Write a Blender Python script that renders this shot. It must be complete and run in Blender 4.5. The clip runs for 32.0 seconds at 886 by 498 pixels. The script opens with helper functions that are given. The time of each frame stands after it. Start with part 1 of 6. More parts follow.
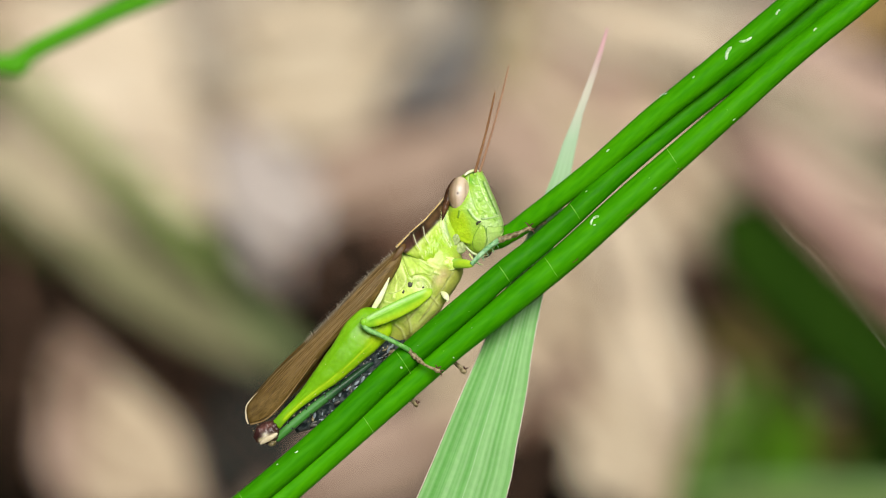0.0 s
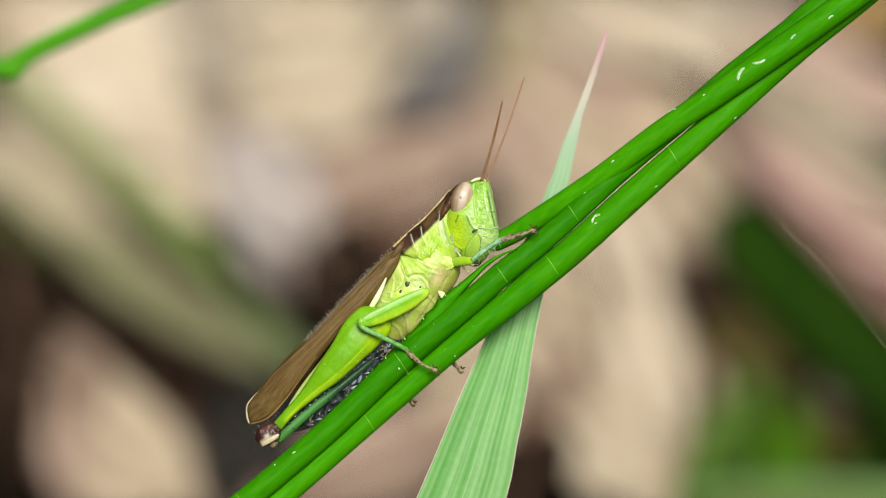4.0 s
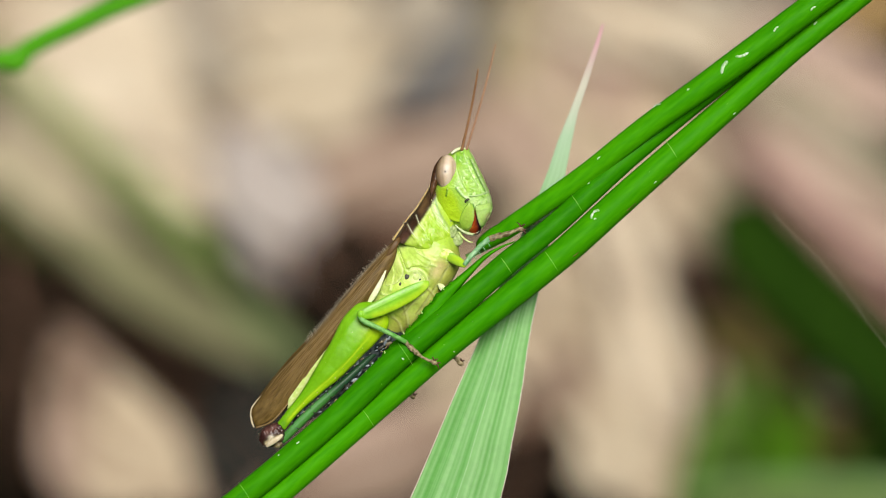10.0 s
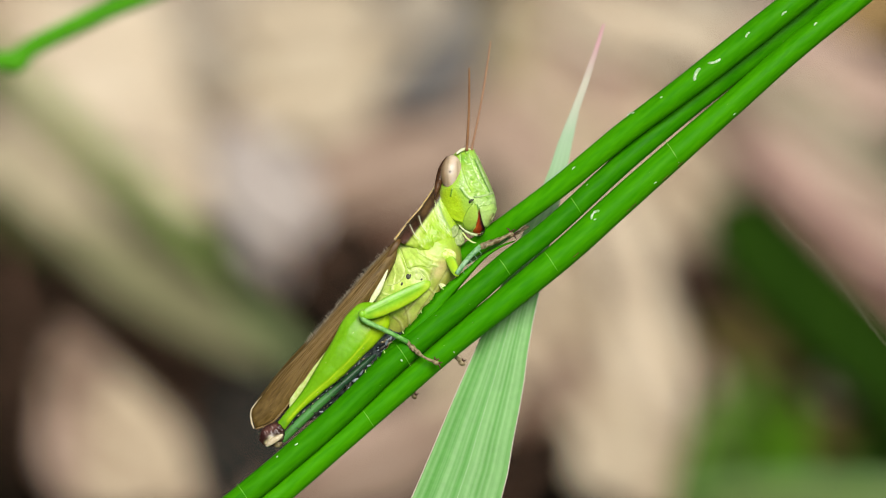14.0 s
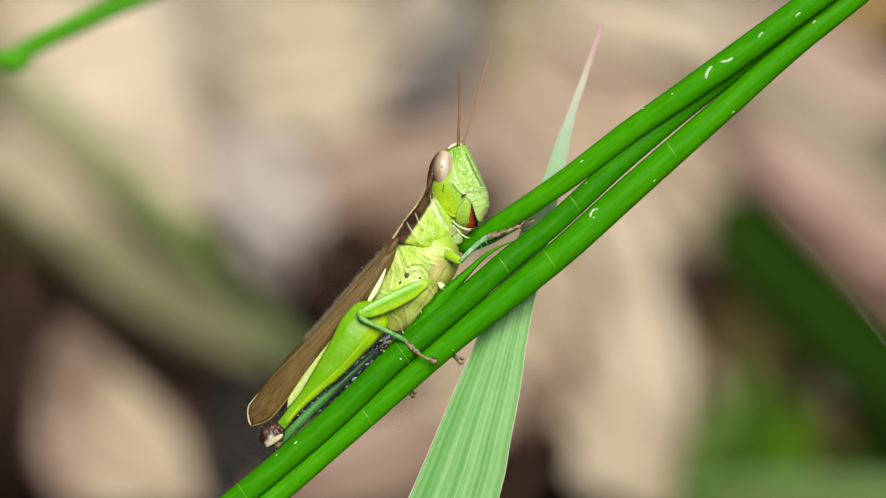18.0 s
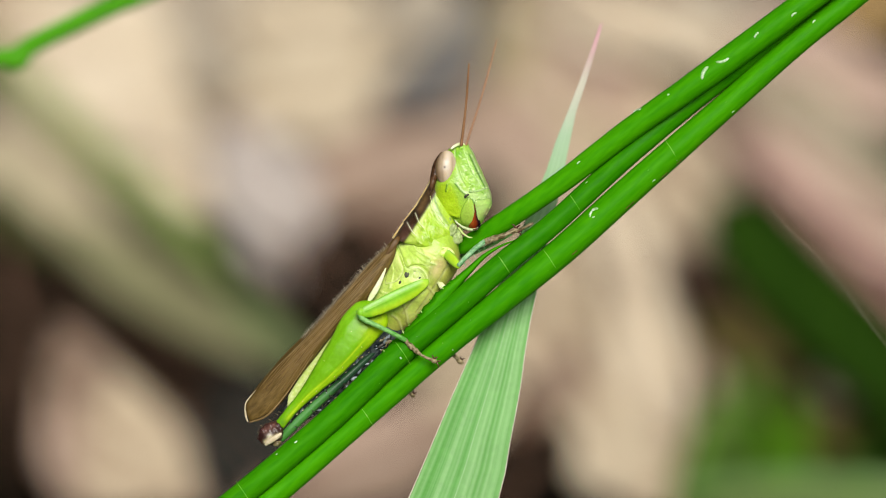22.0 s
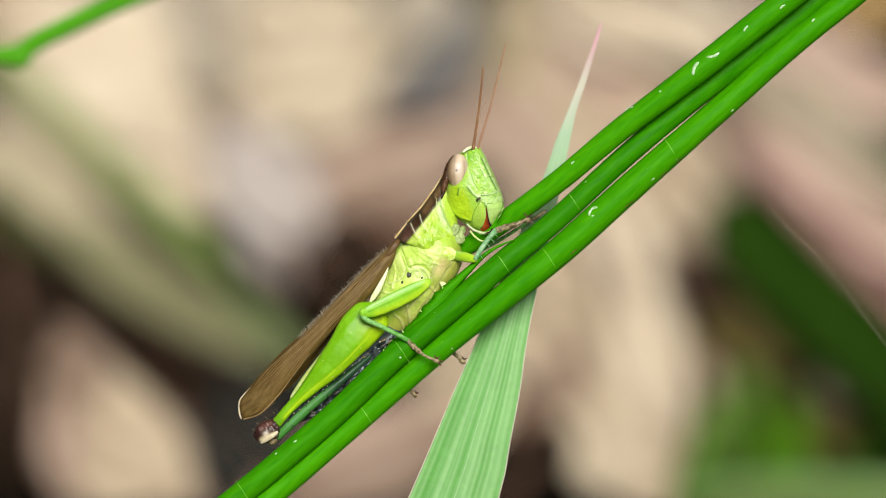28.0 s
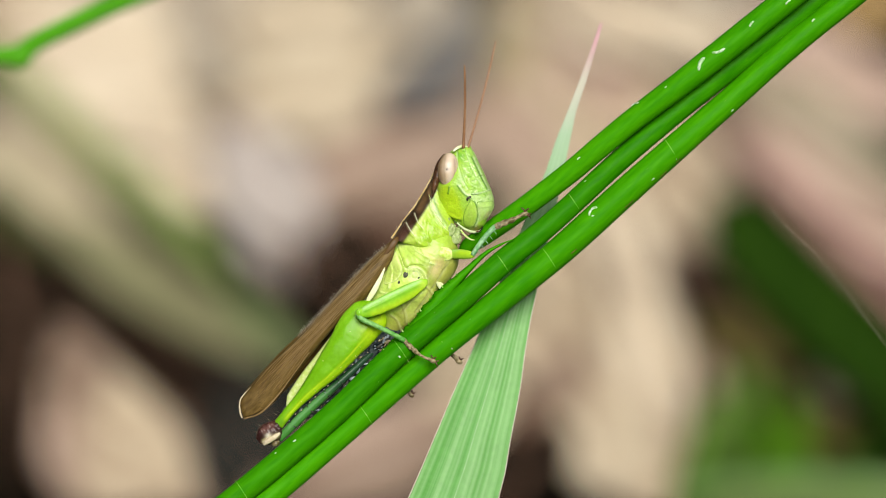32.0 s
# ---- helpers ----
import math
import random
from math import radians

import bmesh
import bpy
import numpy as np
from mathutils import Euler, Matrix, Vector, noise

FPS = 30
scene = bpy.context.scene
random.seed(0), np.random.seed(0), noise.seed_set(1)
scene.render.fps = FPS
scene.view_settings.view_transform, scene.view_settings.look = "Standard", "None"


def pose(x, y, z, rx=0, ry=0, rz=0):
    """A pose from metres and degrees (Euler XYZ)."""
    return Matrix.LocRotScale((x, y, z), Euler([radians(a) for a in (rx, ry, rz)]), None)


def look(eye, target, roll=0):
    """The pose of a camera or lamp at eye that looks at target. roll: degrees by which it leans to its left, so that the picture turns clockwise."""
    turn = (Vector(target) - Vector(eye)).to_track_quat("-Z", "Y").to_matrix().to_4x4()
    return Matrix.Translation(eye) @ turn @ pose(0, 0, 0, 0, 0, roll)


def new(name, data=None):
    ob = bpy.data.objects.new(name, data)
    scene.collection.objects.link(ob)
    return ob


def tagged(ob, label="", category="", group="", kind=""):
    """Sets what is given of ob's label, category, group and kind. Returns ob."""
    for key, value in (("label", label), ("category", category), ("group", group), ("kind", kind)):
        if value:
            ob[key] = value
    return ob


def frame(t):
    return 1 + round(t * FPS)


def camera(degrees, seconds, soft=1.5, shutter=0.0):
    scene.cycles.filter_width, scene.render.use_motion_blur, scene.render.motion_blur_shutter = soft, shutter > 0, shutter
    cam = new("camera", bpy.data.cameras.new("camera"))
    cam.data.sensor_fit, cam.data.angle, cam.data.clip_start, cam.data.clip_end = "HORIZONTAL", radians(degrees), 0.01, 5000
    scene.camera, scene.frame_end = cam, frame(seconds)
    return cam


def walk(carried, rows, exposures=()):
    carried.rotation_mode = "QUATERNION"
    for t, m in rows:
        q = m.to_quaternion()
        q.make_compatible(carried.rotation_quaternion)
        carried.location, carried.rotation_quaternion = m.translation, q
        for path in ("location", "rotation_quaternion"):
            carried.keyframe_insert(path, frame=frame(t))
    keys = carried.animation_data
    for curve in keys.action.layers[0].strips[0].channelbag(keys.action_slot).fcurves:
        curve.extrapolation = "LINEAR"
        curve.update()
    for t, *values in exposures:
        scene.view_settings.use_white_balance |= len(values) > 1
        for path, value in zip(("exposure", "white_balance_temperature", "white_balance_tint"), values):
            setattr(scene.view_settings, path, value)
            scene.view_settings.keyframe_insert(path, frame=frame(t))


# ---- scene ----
from mathutils.bvhtree import BVHTree

S = 0.075 / 1568          # one plan unit: the plan sheet is 1568 units across 75 mm
FIELD = 12.0
REACH = 0.0375 / math.tan(radians(FIELD / 2))   # camera to the focus plane, 0.357 m
PITCH = radians(40)       # the camera looks down on the leaf litter
HEIGHT = 0.25 * math.sin(PITCH)
RIGHT = Vector((1, 0, 0))
UP = Vector((0, math.sin(PITCH), math.cos(PITCH)))
NEAR = Vector((0, -math.cos(PITCH), math.sin(PITCH)))
FOCUS = Vector((0, 0, HEIGHT))
SHEET = Matrix((RIGHT, UP, NEAR)).transposed().to_4x4()
SHEET.translation = FOCUS
EYE = FOCUS + NEAR * REACH

# slow sag of the tripod: seconds, units across, units down
SAG = ((0.0, 2.4, 8.0), (7.0, 2.4, 8.0), (8.6, 1.4, 4.0), (16.5, 0.4, 1.0), (23.0, 0.0, 0.0), (32.0, -0.6, -1.0))

cam = camera(FIELD, 32.0, soft=1.0)
cam.data.dof.use_dof = True
cam.data.dof.focus_distance = REACH - 40 * S
cam.data.dof.aperture_fstop = 13.0
walk(cam, [(t, look(EYE, FOCUS - RIGHT * (dx * S) + UP * (dy * S))) for t, dx, dy in SAG], [(0.0, 0.43), (8.0, 0.42), (17.0, 0.40), (25.0, 0.40), (28.0, 0.50), (30.0, 0.52), (32.0, 0.47)])

# ---- world and light: bright overcast day ----
world = bpy.data.worlds.new("world")
scene.world = world
world.use_nodes = True
wn = world.node_tree.nodes
sky = wn.new("ShaderNodeTexSky")
sky.sky_type, sky.sun_disc = "NISHITA", False
sky.sun_elevation, sky.sun_rotation = radians(61), radians(165)
sky.dust_density, sky.ozone_density, sky.air_density = 4.0, 0.6, 1.0
world.node_tree.links.new(sky.outputs[0], wn["Background"].inputs[0])
wn["Background"].inputs[1].default_value = 0.03
sun = new("sun", bpy.data.lights.new("sun", "SUN"))
sun.data.energy, sun.data.angle, sun.data.color = 3.3, radians(32), (1.0, 0.97, 0.90)
sun.matrix_world = look((0.12, -0.46, 0.88), (0, 0, 0))


# ---- materials ----
def rgb(c):
    return (*c, 1)


def skin(name, first, second, grain=0.0006, patch=0.004, rough=0.45, bump=0.15, soft=0.0, sheen=0.0, spots=None, streak=None, metal=0.0, amount=0.5, gloss=0.3):
    """Two colours mixed by patches and grain (sizes in metres), with fine relief. streak: (turn in degrees, stretch) of the grain. spots: (colour, size, share)."""
    m = bpy.data.materials.new(name)
    m.use_nodes = True
    n, link = m.node_tree.nodes, m.node_tree.links.new
    b = n["Principled BSDF"]
    co = n.new("ShaderNodeTexCoord").outputs["Object"]
    if streak:
        mp = n.new("ShaderNodeMapping")
        mp.vector_type = "TEXTURE"
        mp.inputs["Rotation"].default_value = (0, 0, radians(streak[0]))
        mp.inputs["Scale"].default_value = (1, streak[1], 1)
        link(co, mp.inputs[0])
        co = mp.outputs[0]
    a, g = n.new("ShaderNodeTexNoise"), n.new("ShaderNodeTexNoise")
    for tex, size, detail in ((a, patch, 3), (g, grain, 5)):
        tex.inputs["Scale"].default_value, tex.inputs["Detail"].default_value = 1 / size, detail
        link(co, tex.inputs["Vector"])
    add = n.new("ShaderNodeMath")
    add.operation = "ADD"
    link(a.outputs[0], add.inputs[0])
    link(g.outputs[0], add.inputs[1])
    ramp = n.new("ShaderNodeMapRange")
    ramp.inputs["From Min"].default_value, ramp.inputs["From Max"].default_value = 1 - amount * 0.5, 1 + amount * 0.5
    link(add.outputs[0], ramp.inputs[0])
    mix = n.new("ShaderNodeMix")
    mix.data_type = "RGBA"
    mix.inputs[6].default_value, mix.inputs[7].default_value = rgb(first), rgb(second)
    link(ramp.outputs[0], mix.inputs[0])
    out = mix.outputs[2]
    if spots:
        v = n.new("ShaderNodeTexVoronoi")
        v.inputs["Scale"].default_value = 1 / spots[1]
        link(co, v.inputs["Vector"])
        cut = n.new("ShaderNodeMapRange")
        cut.inputs["From Min"].default_value, cut.inputs["From Max"].default_value = spots[2], spots[2] * 0.7
        link(v.outputs["Distance"], cut.inputs[0])
        mix2 = n.new("ShaderNodeMix")
        mix2.data_type = "RGBA"
        link(out, mix2.inputs[6])
        mix2.inputs[7].default_value = rgb(spots[0])
        link(cut.outputs[0], mix2.inputs[0])
        out = mix2.outputs[2]
    link(out, b.inputs["Base Color"])
    rr = n.new("ShaderNodeMapRange")
    rr.inputs["To Min"].default_value, rr.inputs["To Max"].default_value = max(0.05, rough - 0.1), min(1, rough + 0.1)
    link(g.outputs[0], rr.inputs[0])
    link(rr.outputs[0], b.inputs["Roughness"])
    b.inputs["Metallic"].default_value = metal
    b.inputs["Specular IOR Level"].default_value = gloss
    if soft:
        b.inputs["Subsurface Weight"].default_value = soft
        b.inputs["Subsurface Radius"].default_value = (0.6, 0.8, 0.25)
        b.inputs["Subsurface Scale"].default_value = 0.0006
    if bump:
        bp = n.new("ShaderNodeBump")
        bp.inputs["Strength"].default_value, bp.inputs["Distance"].default_value = bump, grain * 0.4
        link(g.outputs[0], bp.inputs["Height"])
        link(bp.outputs[0], b.inputs["Normal"])
    return m


M = {
    "stalk": skin("stalk_green", (0.028, 0.212, 0.0006), (0.056, 0.298, 0.001), 0.00035, 0.006, 0.42, 0.25, 0.1, streak=(-50, 6), gloss=0.04),
    # darker copy of the stalk green: shade of the blade above put into colour
    "stalk_shaded": skin("stalk_green_shaded", (0.020, 0.172, 0.0006), (0.042, 0.248, 0.001), 0.00035, 0.006, 0.42, 0.25, 0.1, streak=(-50, 6), gloss=0.04),
    "scar": skin("pale_scar", (0.10, 0.39, 0.015), (0.24, 0.52, 0.075), 0.0002, 0.0005, 0.5, amount=0.3),
    "bruise": skin("rusty_bruise", (0.07, 0.035, 0.008), (0.16, 0.10, 0.02), 0.0002, 0.0006, 0.6, amount=0.3),
    "droplet": skin("whitish_residue", (0.22, 0.46, 0.14), (0.62, 0.74, 0.56), 0.00015, 0.0005, 0.3, amount=0.35),
    "fray": skin("chewed_fibre", (0.30, 0.55, 0.10), (0.42, 0.6, 0.2), 0.0003, 0.001, 0.6),
    "blade_edge": skin("blade_margin", (0.62, 0.54, 0.44), (0.78, 0.72, 0.62), 0.0005, 0.003, 0.55),
    "blade_rib": skin("blade_rib", (0.264, 0.475, 0.211), (0.37, 0.563, 0.299), 0.0005, 0.003, 0.5),
    "thorax": skin("thorax_lime", (0.46, 0.66, 0.06), (0.72, 0.82, 0.30), 0.0002, 0.0012, 0.36, 0.45, 0.1, amount=0.4, gloss=0.4),
    "pronotum": skin("pronotum_lime", (0.42, 0.64, 0.03), (0.62, 0.78, 0.16), 0.00018, 0.0012, 0.36, 0.5, 0.1, amount=0.4, gloss=0.4),
    "head": skin("head_green", (0.28, 0.58, 0.03), (0.50, 0.74, 0.14), 0.00018, 0.0010, 0.34, 0.5, 0.1, amount=0.45, gloss=0.4),
    "face": skin("face_green", (0.28, 0.60, 0.05), (0.58, 0.78, 0.28), 0.00022, 0.0008, 0.32, 1.0, 0.1, amount=0.35, gloss=0.5),
    "pale_side": skin("pale_side", (0.46, 0.58, 0.14), (0.60, 0.68, 0.30), 0.0003, 0.0012, 0.42, amount=0.4),
    "pale": skin("pale_suture", (0.62, 0.76, 0.20), (0.74, 0.83, 0.42), 0.0003, 0.002, 0.42),
    "cream": skin("cream_cuticle", (0.68, 0.74, 0.36), (0.80, 0.82, 0.58), 0.0003, 0.0012, 0.42, 0.5),
    "neck": skin("neck_membrane", (0.24, 0.34, 0.10), (0.42, 0.51, 0.22), 0.0002, 0.0008, 0.4, 0.4, 0.1, amount=0.4),
    "lip_white": skin("lip_white", (0.38, 0.48, 0.20), (0.58, 0.64, 0.40), 0.0002, 0.0008, 0.35, 0.4, amount=0.4),
    "groove": skin("dark_pit", (0.03, 0.035, 0.02), (0.08, 0.08, 0.05), 0.0003, 0.002, 0.5),
    "brown": skin("dorsal_brown", (0.036, 0.015, 0.005), (0.10, 0.045, 0.017), 0.0004, 0.0010, 0.36, 0.6, amount=0.35),
    "keel": skin("tan_keel", (0.55, 0.38, 0.12), (0.70, 0.56, 0.28), 0.0003, 0.001, 0.42, 0.4),
    "wing": skin("wing_brown", (0.075, 0.045, 0.009), (0.165, 0.105, 0.030), 0.00028, 0.003, 0.45, 0.6, streak=(-41, 5), amount=0.4, gloss=0.2, spots=((0.055, 0.034, 0.010), 0.00008, 0.30)),
    "vein": skin("wing_vein", (0.165, 0.104, 0.036), (0.26, 0.172, 0.072), 0.0003, 0.002, 0.42),
    "wing_cell": skin("wing_dark_cell", (0.07, 0.036, 0.008), (0.13, 0.07, 0.02), 0.0003, 0.002, 0.5),
    "leg": skin("leg_green", (0.20, 0.50, 0.02), (0.36, 0.66, 0.07), 0.0004, 0.0016, 0.32, 0.3, 0.12, amount=0.4),
    "shin": skin("shin_bluegreen", (0.10, 0.30, 0.10), (0.34, 0.56, 0.32), 0.0003, 0.0012, 0.32, 0.3, 0.1, amount=0.4),
    "leg_deep": skin("leg_green_deep", (0.09, 0.31, 0.05), (0.22, 0.47, 0.14), 0.0003, 0.0012, 0.3, 0.3, 0.1, amount=0.4),
    "hind_shin": skin("hind_shin_green", (0.02, 0.10, 0.015), (0.06, 0.21, 0.05), 0.0004, 0.0018, 0.32, 0.3, amount=0.4),
    "foot": skin("foot_brown", (0.10, 0.078, 0.030), (0.33, 0.27, 0.15), 0.0003, 0.0006, 0.38, 0.6, amount=0.3),
    "knee": skin("knee_brown", (0.045, 0.016, 0.010), (0.12, 0.05, 0.035), 0.0003, 0.001, 0.3, 0.3),
    "knee_pale": skin("knee_cream", (0.50, 0.42, 0.26), (0.68, 0.60, 0.42), 0.0003, 0.0008, 0.4, 0.3),
    "abdomen": skin("abdomen_dark", (0.012, 0.02, 0.022), (0.09, 0.11, 0.11), 0.0003, 0.0007, 0.32, 0.8, amount=0.3),
    "abdomen_blue": skin("abdomen_blue", (0.10, 0.14, 0.16), (0.26, 0.31, 0.33), 0.0003, 0.001, 0.3, 0.4),
    "abdomen_tan": skin("abdomen_tan", (0.14, 0.11, 0.05), (0.28, 0.23, 0.12), 0.0003, 0.001, 0.35, 0.4),
    "eye": skin("eye_beige", (0.47, 0.36, 0.26), (0.64, 0.52, 0.41), 0.0003, 0.0014, 0.14, 0.05, 0.1, gloss=0.5, streak=(8, 6)),
    "antenna": skin("antenna_copper", (0.18, 0.085, 0.035), (0.31, 0.16, 0.07), 0.0003, 0.002, 0.4, 0.3),
    "antenna_far": skin("antenna_tan", (0.24, 0.12, 0.06), (0.36, 0.20, 0.11), 0.0003, 0.002, 0.45, 0.3),
    "mandible": skin("mandible_rust", (0.16, 0.018, 0.004), (0.34, 0.05, 0.008), 0.0003, 0.0008, 0.25, 0.2),
    "hair": skin("pale_hair", (0.32, 0.28, 0.20), (0.48, 0.42, 0.32), 0.0003, 0.001, 0.5, 0),
    "spine": skin("dark_spine", (0.02, 0.02, 0.015), (0.05, 0.05, 0.04), 0.0003, 0.001, 0.35, 0),
    "soil": skin("damp_soil", (0.006, 0.0042, 0.0024), (0.017, 0.013, 0.008), 0.004, 0.05, 0.9, 0.6, gloss=0.02),
    "far_green": skin("far_stem_green", (0.05, 0.25, 0.002), (0.085, 0.34, 0.006), 0.001, 0.01, 0.45, 0.2, streak=(-50, 6), gloss=0.12),
}


def dry(name, first, second):
    return skin(name, first, second, 0.0016, 0.018, 0.85, 0.5, amount=0.7, gloss=0.03)


M["dry_cream"] = dry("dry_leaf_cream", (0.54, 0.44, 0.31), (0.69, 0.595, 0.455))
M["dry_tan"] = dry("dry_leaf_tan", (0.42, 0.33, 0.22), (0.55, 0.45, 0.325))
M["dry_pink"] = dry("dry_leaf_pink", (0.33, 0.235, 0.175), (0.46, 0.345, 0.27))
M["dry_rust"] = dry("dry_leaf_rust", (0.20, 0.14, 0.10), (0.34, 0.25, 0.19))
M["dry_brown"] = dry("dry_leaf_brown", (0.11, 0.06, 0.04), (0.21, 0.125, 0.085))
M["dry_grey"] = dry("dry_leaf_grey", (0.33, 0.285, 0.215), (0.46, 0.405, 0.32))
M["dry_slate"] = dry("dry_leaf_slate", (0.10, 0.10, 0.098), (0.185, 0.18, 0.17))
# near-black leaves stand in for the shaded gaps between litter leaves
M["dry_shade"] = dry("dry_leaf_shade", (0.005, 0.0036, 0.002), (0.013, 0.0095, 0.006))
M["dry_rose"] = dry("dry_leaf_rose", (0.44, 0.31, 0.24), (0.58, 0.44, 0.36))
M["dry_lilac"] = dry("dry_leaf_lilac", (0.40, 0.35, 0.315), (0.53, 0.475, 0.435))
M["dry_sand"] = dry("dry_leaf_sand", (0.47, 0.385, 0.265), (0.61, 0.515, 0.375))
M["dry_dun"] = dry("dry_leaf_dun", (0.28, 0.23, 0.13), (0.40, 0.34, 0.20))
M["dry_amber"] = dry("dry_leaf_amber", (0.30, 0.19, 0.075), (0.44, 0.30, 0.13))
M["dry_sage"] = dry("dry_leaf_sage", (0.30, 0.27, 0.185), (0.42, 0.38, 0.27))
M["dry_moss"] = dry("dry_leaf_mossy", (0.055, 0.05, 0.012), (0.13, 0.105, 0.035))
M["dry_blackish"] = dry("dry_leaf_blackish", (0.010, 0.014, 0.013), (0.030, 0.037, 0.034))
M["grass_green"] = skin("grass_green", (0.025, 0.076, 0.002), (0.062, 0.145, 0.008), 0.002, 0.02, 0.55, 0.2, streak=(0, 6), gloss=0.03)
M["grass_lime"] = skin("grass_lime", (0.10, 0.19, 0.05), (0.17, 0.26, 0.10), 0.002, 0.02, 0.55, 0.2, streak=(0, 6), gloss=0.03)
M["grass_dark"] = skin("grass_dark", (0.008, 0.026, 0.002), (0.020, 0.050, 0.004), 0.002, 0.02, 0.55, 0.2, streak=(0, 6), gloss=0.03)
M["grass_mid"] = skin("grass_mid", (0.036, 0.088, 0.010), (0.105, 0.168, 0.033), 0.003, 0.012, 0.55, 0.2, streak=(0, 3), gloss=0.03, amount=0.35)
M["grass_dun"] = skin("grass_dun", (0.34, 0.29, 0.185), (0.45, 0.39, 0.265), 0.002, 0.02, 0.6, 0.2, gloss=0.03)
M["grass_olive"] = skin("grass_olive", (0.15, 0.21, 0.055), (0.21, 0.275, 0.085), 0.002, 0.02, 0.55, 0.2, streak=(0, 6), gloss=0.03)
M["grass_dim"] = skin("grass_dim", (0.165, 0.205, 0.07), (0.23, 0.265, 0.105), 0.002, 0.02, 0.55, 0.2, streak=(0, 6), gloss=0.03)
M["grass_fade"] = skin("grass_fade", (0.08, 0.105, 0.045), (0.135, 0.165, 0.07), 0.002, 0.02, 0.55, 0.2, gloss=0.03)
M["grass_drab"] = skin("grass_drab", (0.15, 0.145, 0.075), (0.22, 0.21, 0.115), 0.002, 0.02, 0.6, 0.2, gloss=0.03)
M["grass_moss"] = skin("grass_moss", (0.02, 0.026, 0.008), (0.05, 0.06, 0.02), 0.002, 0.02, 0.55, 0.2, gloss=0.03)
M["grass_wine"] = skin("stem_wine", (0.24, 0.115, 0.10), (0.33, 0.18, 0.16), 0.002, 0.02, 0.55, 0.2, streak=(0, 6))


# ---- shaping tools ----
def at(x, y, w=0.0):
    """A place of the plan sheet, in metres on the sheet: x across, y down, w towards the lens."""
    k = 1 - w * S / REACH
    return Vector(((x - 784) * S * k, (441 - y) * S * k, w * S))


def spline(points, per=6, closed=False):
    """Catmull-Rom through tuples of numbers."""
    p = np.array(points, float)
    n, out = len(p), []
    for i in range(n if closed else n - 1):
        a, b, c, d = (p[j % n] if closed else p[min(max(j, 0), n - 1)] for j in (i - 1, i, i + 1, i + 2))
        for s in np.linspace(0, 1, per, endpoint=False):
            out.append(0.5 * (2 * b + (c - a) * s + (2 * a - 5 * b + 4 * c - d) * s * s + (3 * b - a - 3 * c + d) * s ** 3))
    if not closed:
        out.append(p[-1])
    return out


def resample(points, n):
    p = np.array(points, float)
    length = np.concatenate(([0], np.cumsum(np.linalg.norm(np.diff(p[:, :2], axis=0), axis=1))))
    t = np.linspace(0, length[-1], n)
    return np.stack([np.interp(t, length, p[:, k]) for k in range(p.shape[1])], 1)


def skin_rings(bm, rings, cap=True):
    for a, b in zip(rings, rings[1:]):
        n = len(a)
        for i in range(n):
            bm.faces.new((a[i], a[(i + 1) % n], b[(i + 1) % n], b[i]))
    if cap:
        bm.faces.new(rings[0][::-1])
        bm.faces.new(rings[-1])


def sweep(bm, path, radii, n=10, flat=1.0, ridges=0, depth=0.0):
    """A tube of the given radii (metres) along a path of Vectors; flat: its depth against its width; ridges: fine ribs along it."""
    rings = []
    for i, (p, r) in enumerate(zip(path, radii)):
        t = (path[min(i + 1, len(path) - 1)] - path[max(i - 1, 0)]).normalized()
        side = t.cross(Vector((0, 0, 1)))
        if side.length < 0.05:
            side = t.cross(Vector((0, 1, 0)))
        side.normalize()
        front = side.cross(t)
        ring = []
        for k in range(n):
            a = 2 * math.pi * k / n
            q = r * (1 + depth * math.cos(ridges * a))
            ring.append(bm.verts.new(p + side * (q * math.cos(a)) + front * (q * flat * math.sin(a))))
        rings.append(ring)
    skin_rings(bm, rings)
    return bm


def rod(points, n=10, per=5, flat=1.0, bm=None, ridges=0, depth=0.0):
    """A smooth tube through plan points (x, y, w, radius)."""
    bm = bm or bmesh.new()
    pts = spline(points, per)
    return sweep(bm, [at(*p[:3]) for p in pts], [max(p[3], 0.15) * S for p in pts], n, flat, ridges, depth)


def loft(edge_a, edge_b, depths, w0=0.0, n=30, m=20, power=0.85, lean=(0, 0), bm=None):
    """A closed body between two edges of the plan, swelling by depths (units, from end to end) about the depth w0 (a number, or from end to end)."""
    bm = bm or bmesh.new()
    a, b = resample(spline(edge_a), n), resample(spline(edge_b), n)
    t = np.linspace(0, 1, n)
    d = np.interp(t, np.linspace(0, 1, len(depths)), depths)
    w = np.interp(t, np.linspace(0, 1, len(w0)), w0) if isinstance(w0, (list, tuple)) else np.full(n, float(w0))
    rings = []
    for i in range(n):
        ring = []
        for k in range(m):
            g = 2 * math.pi * k / m
            c, s = math.cos(g), math.sin(g)
            c = math.copysign(abs(c) ** power, c)
            s = math.copysign(abs(s) ** power, s)
            x, y = (a[i] + b[i]) / 2 + (a[i] - b[i]) / 2 * c
            ring.append(bm.verts.new(at(x, y, w[i] + d[i] * s + lean[0] * c)))
        rings.append(ring)
    skin_rings(bm, rings)
    return bm


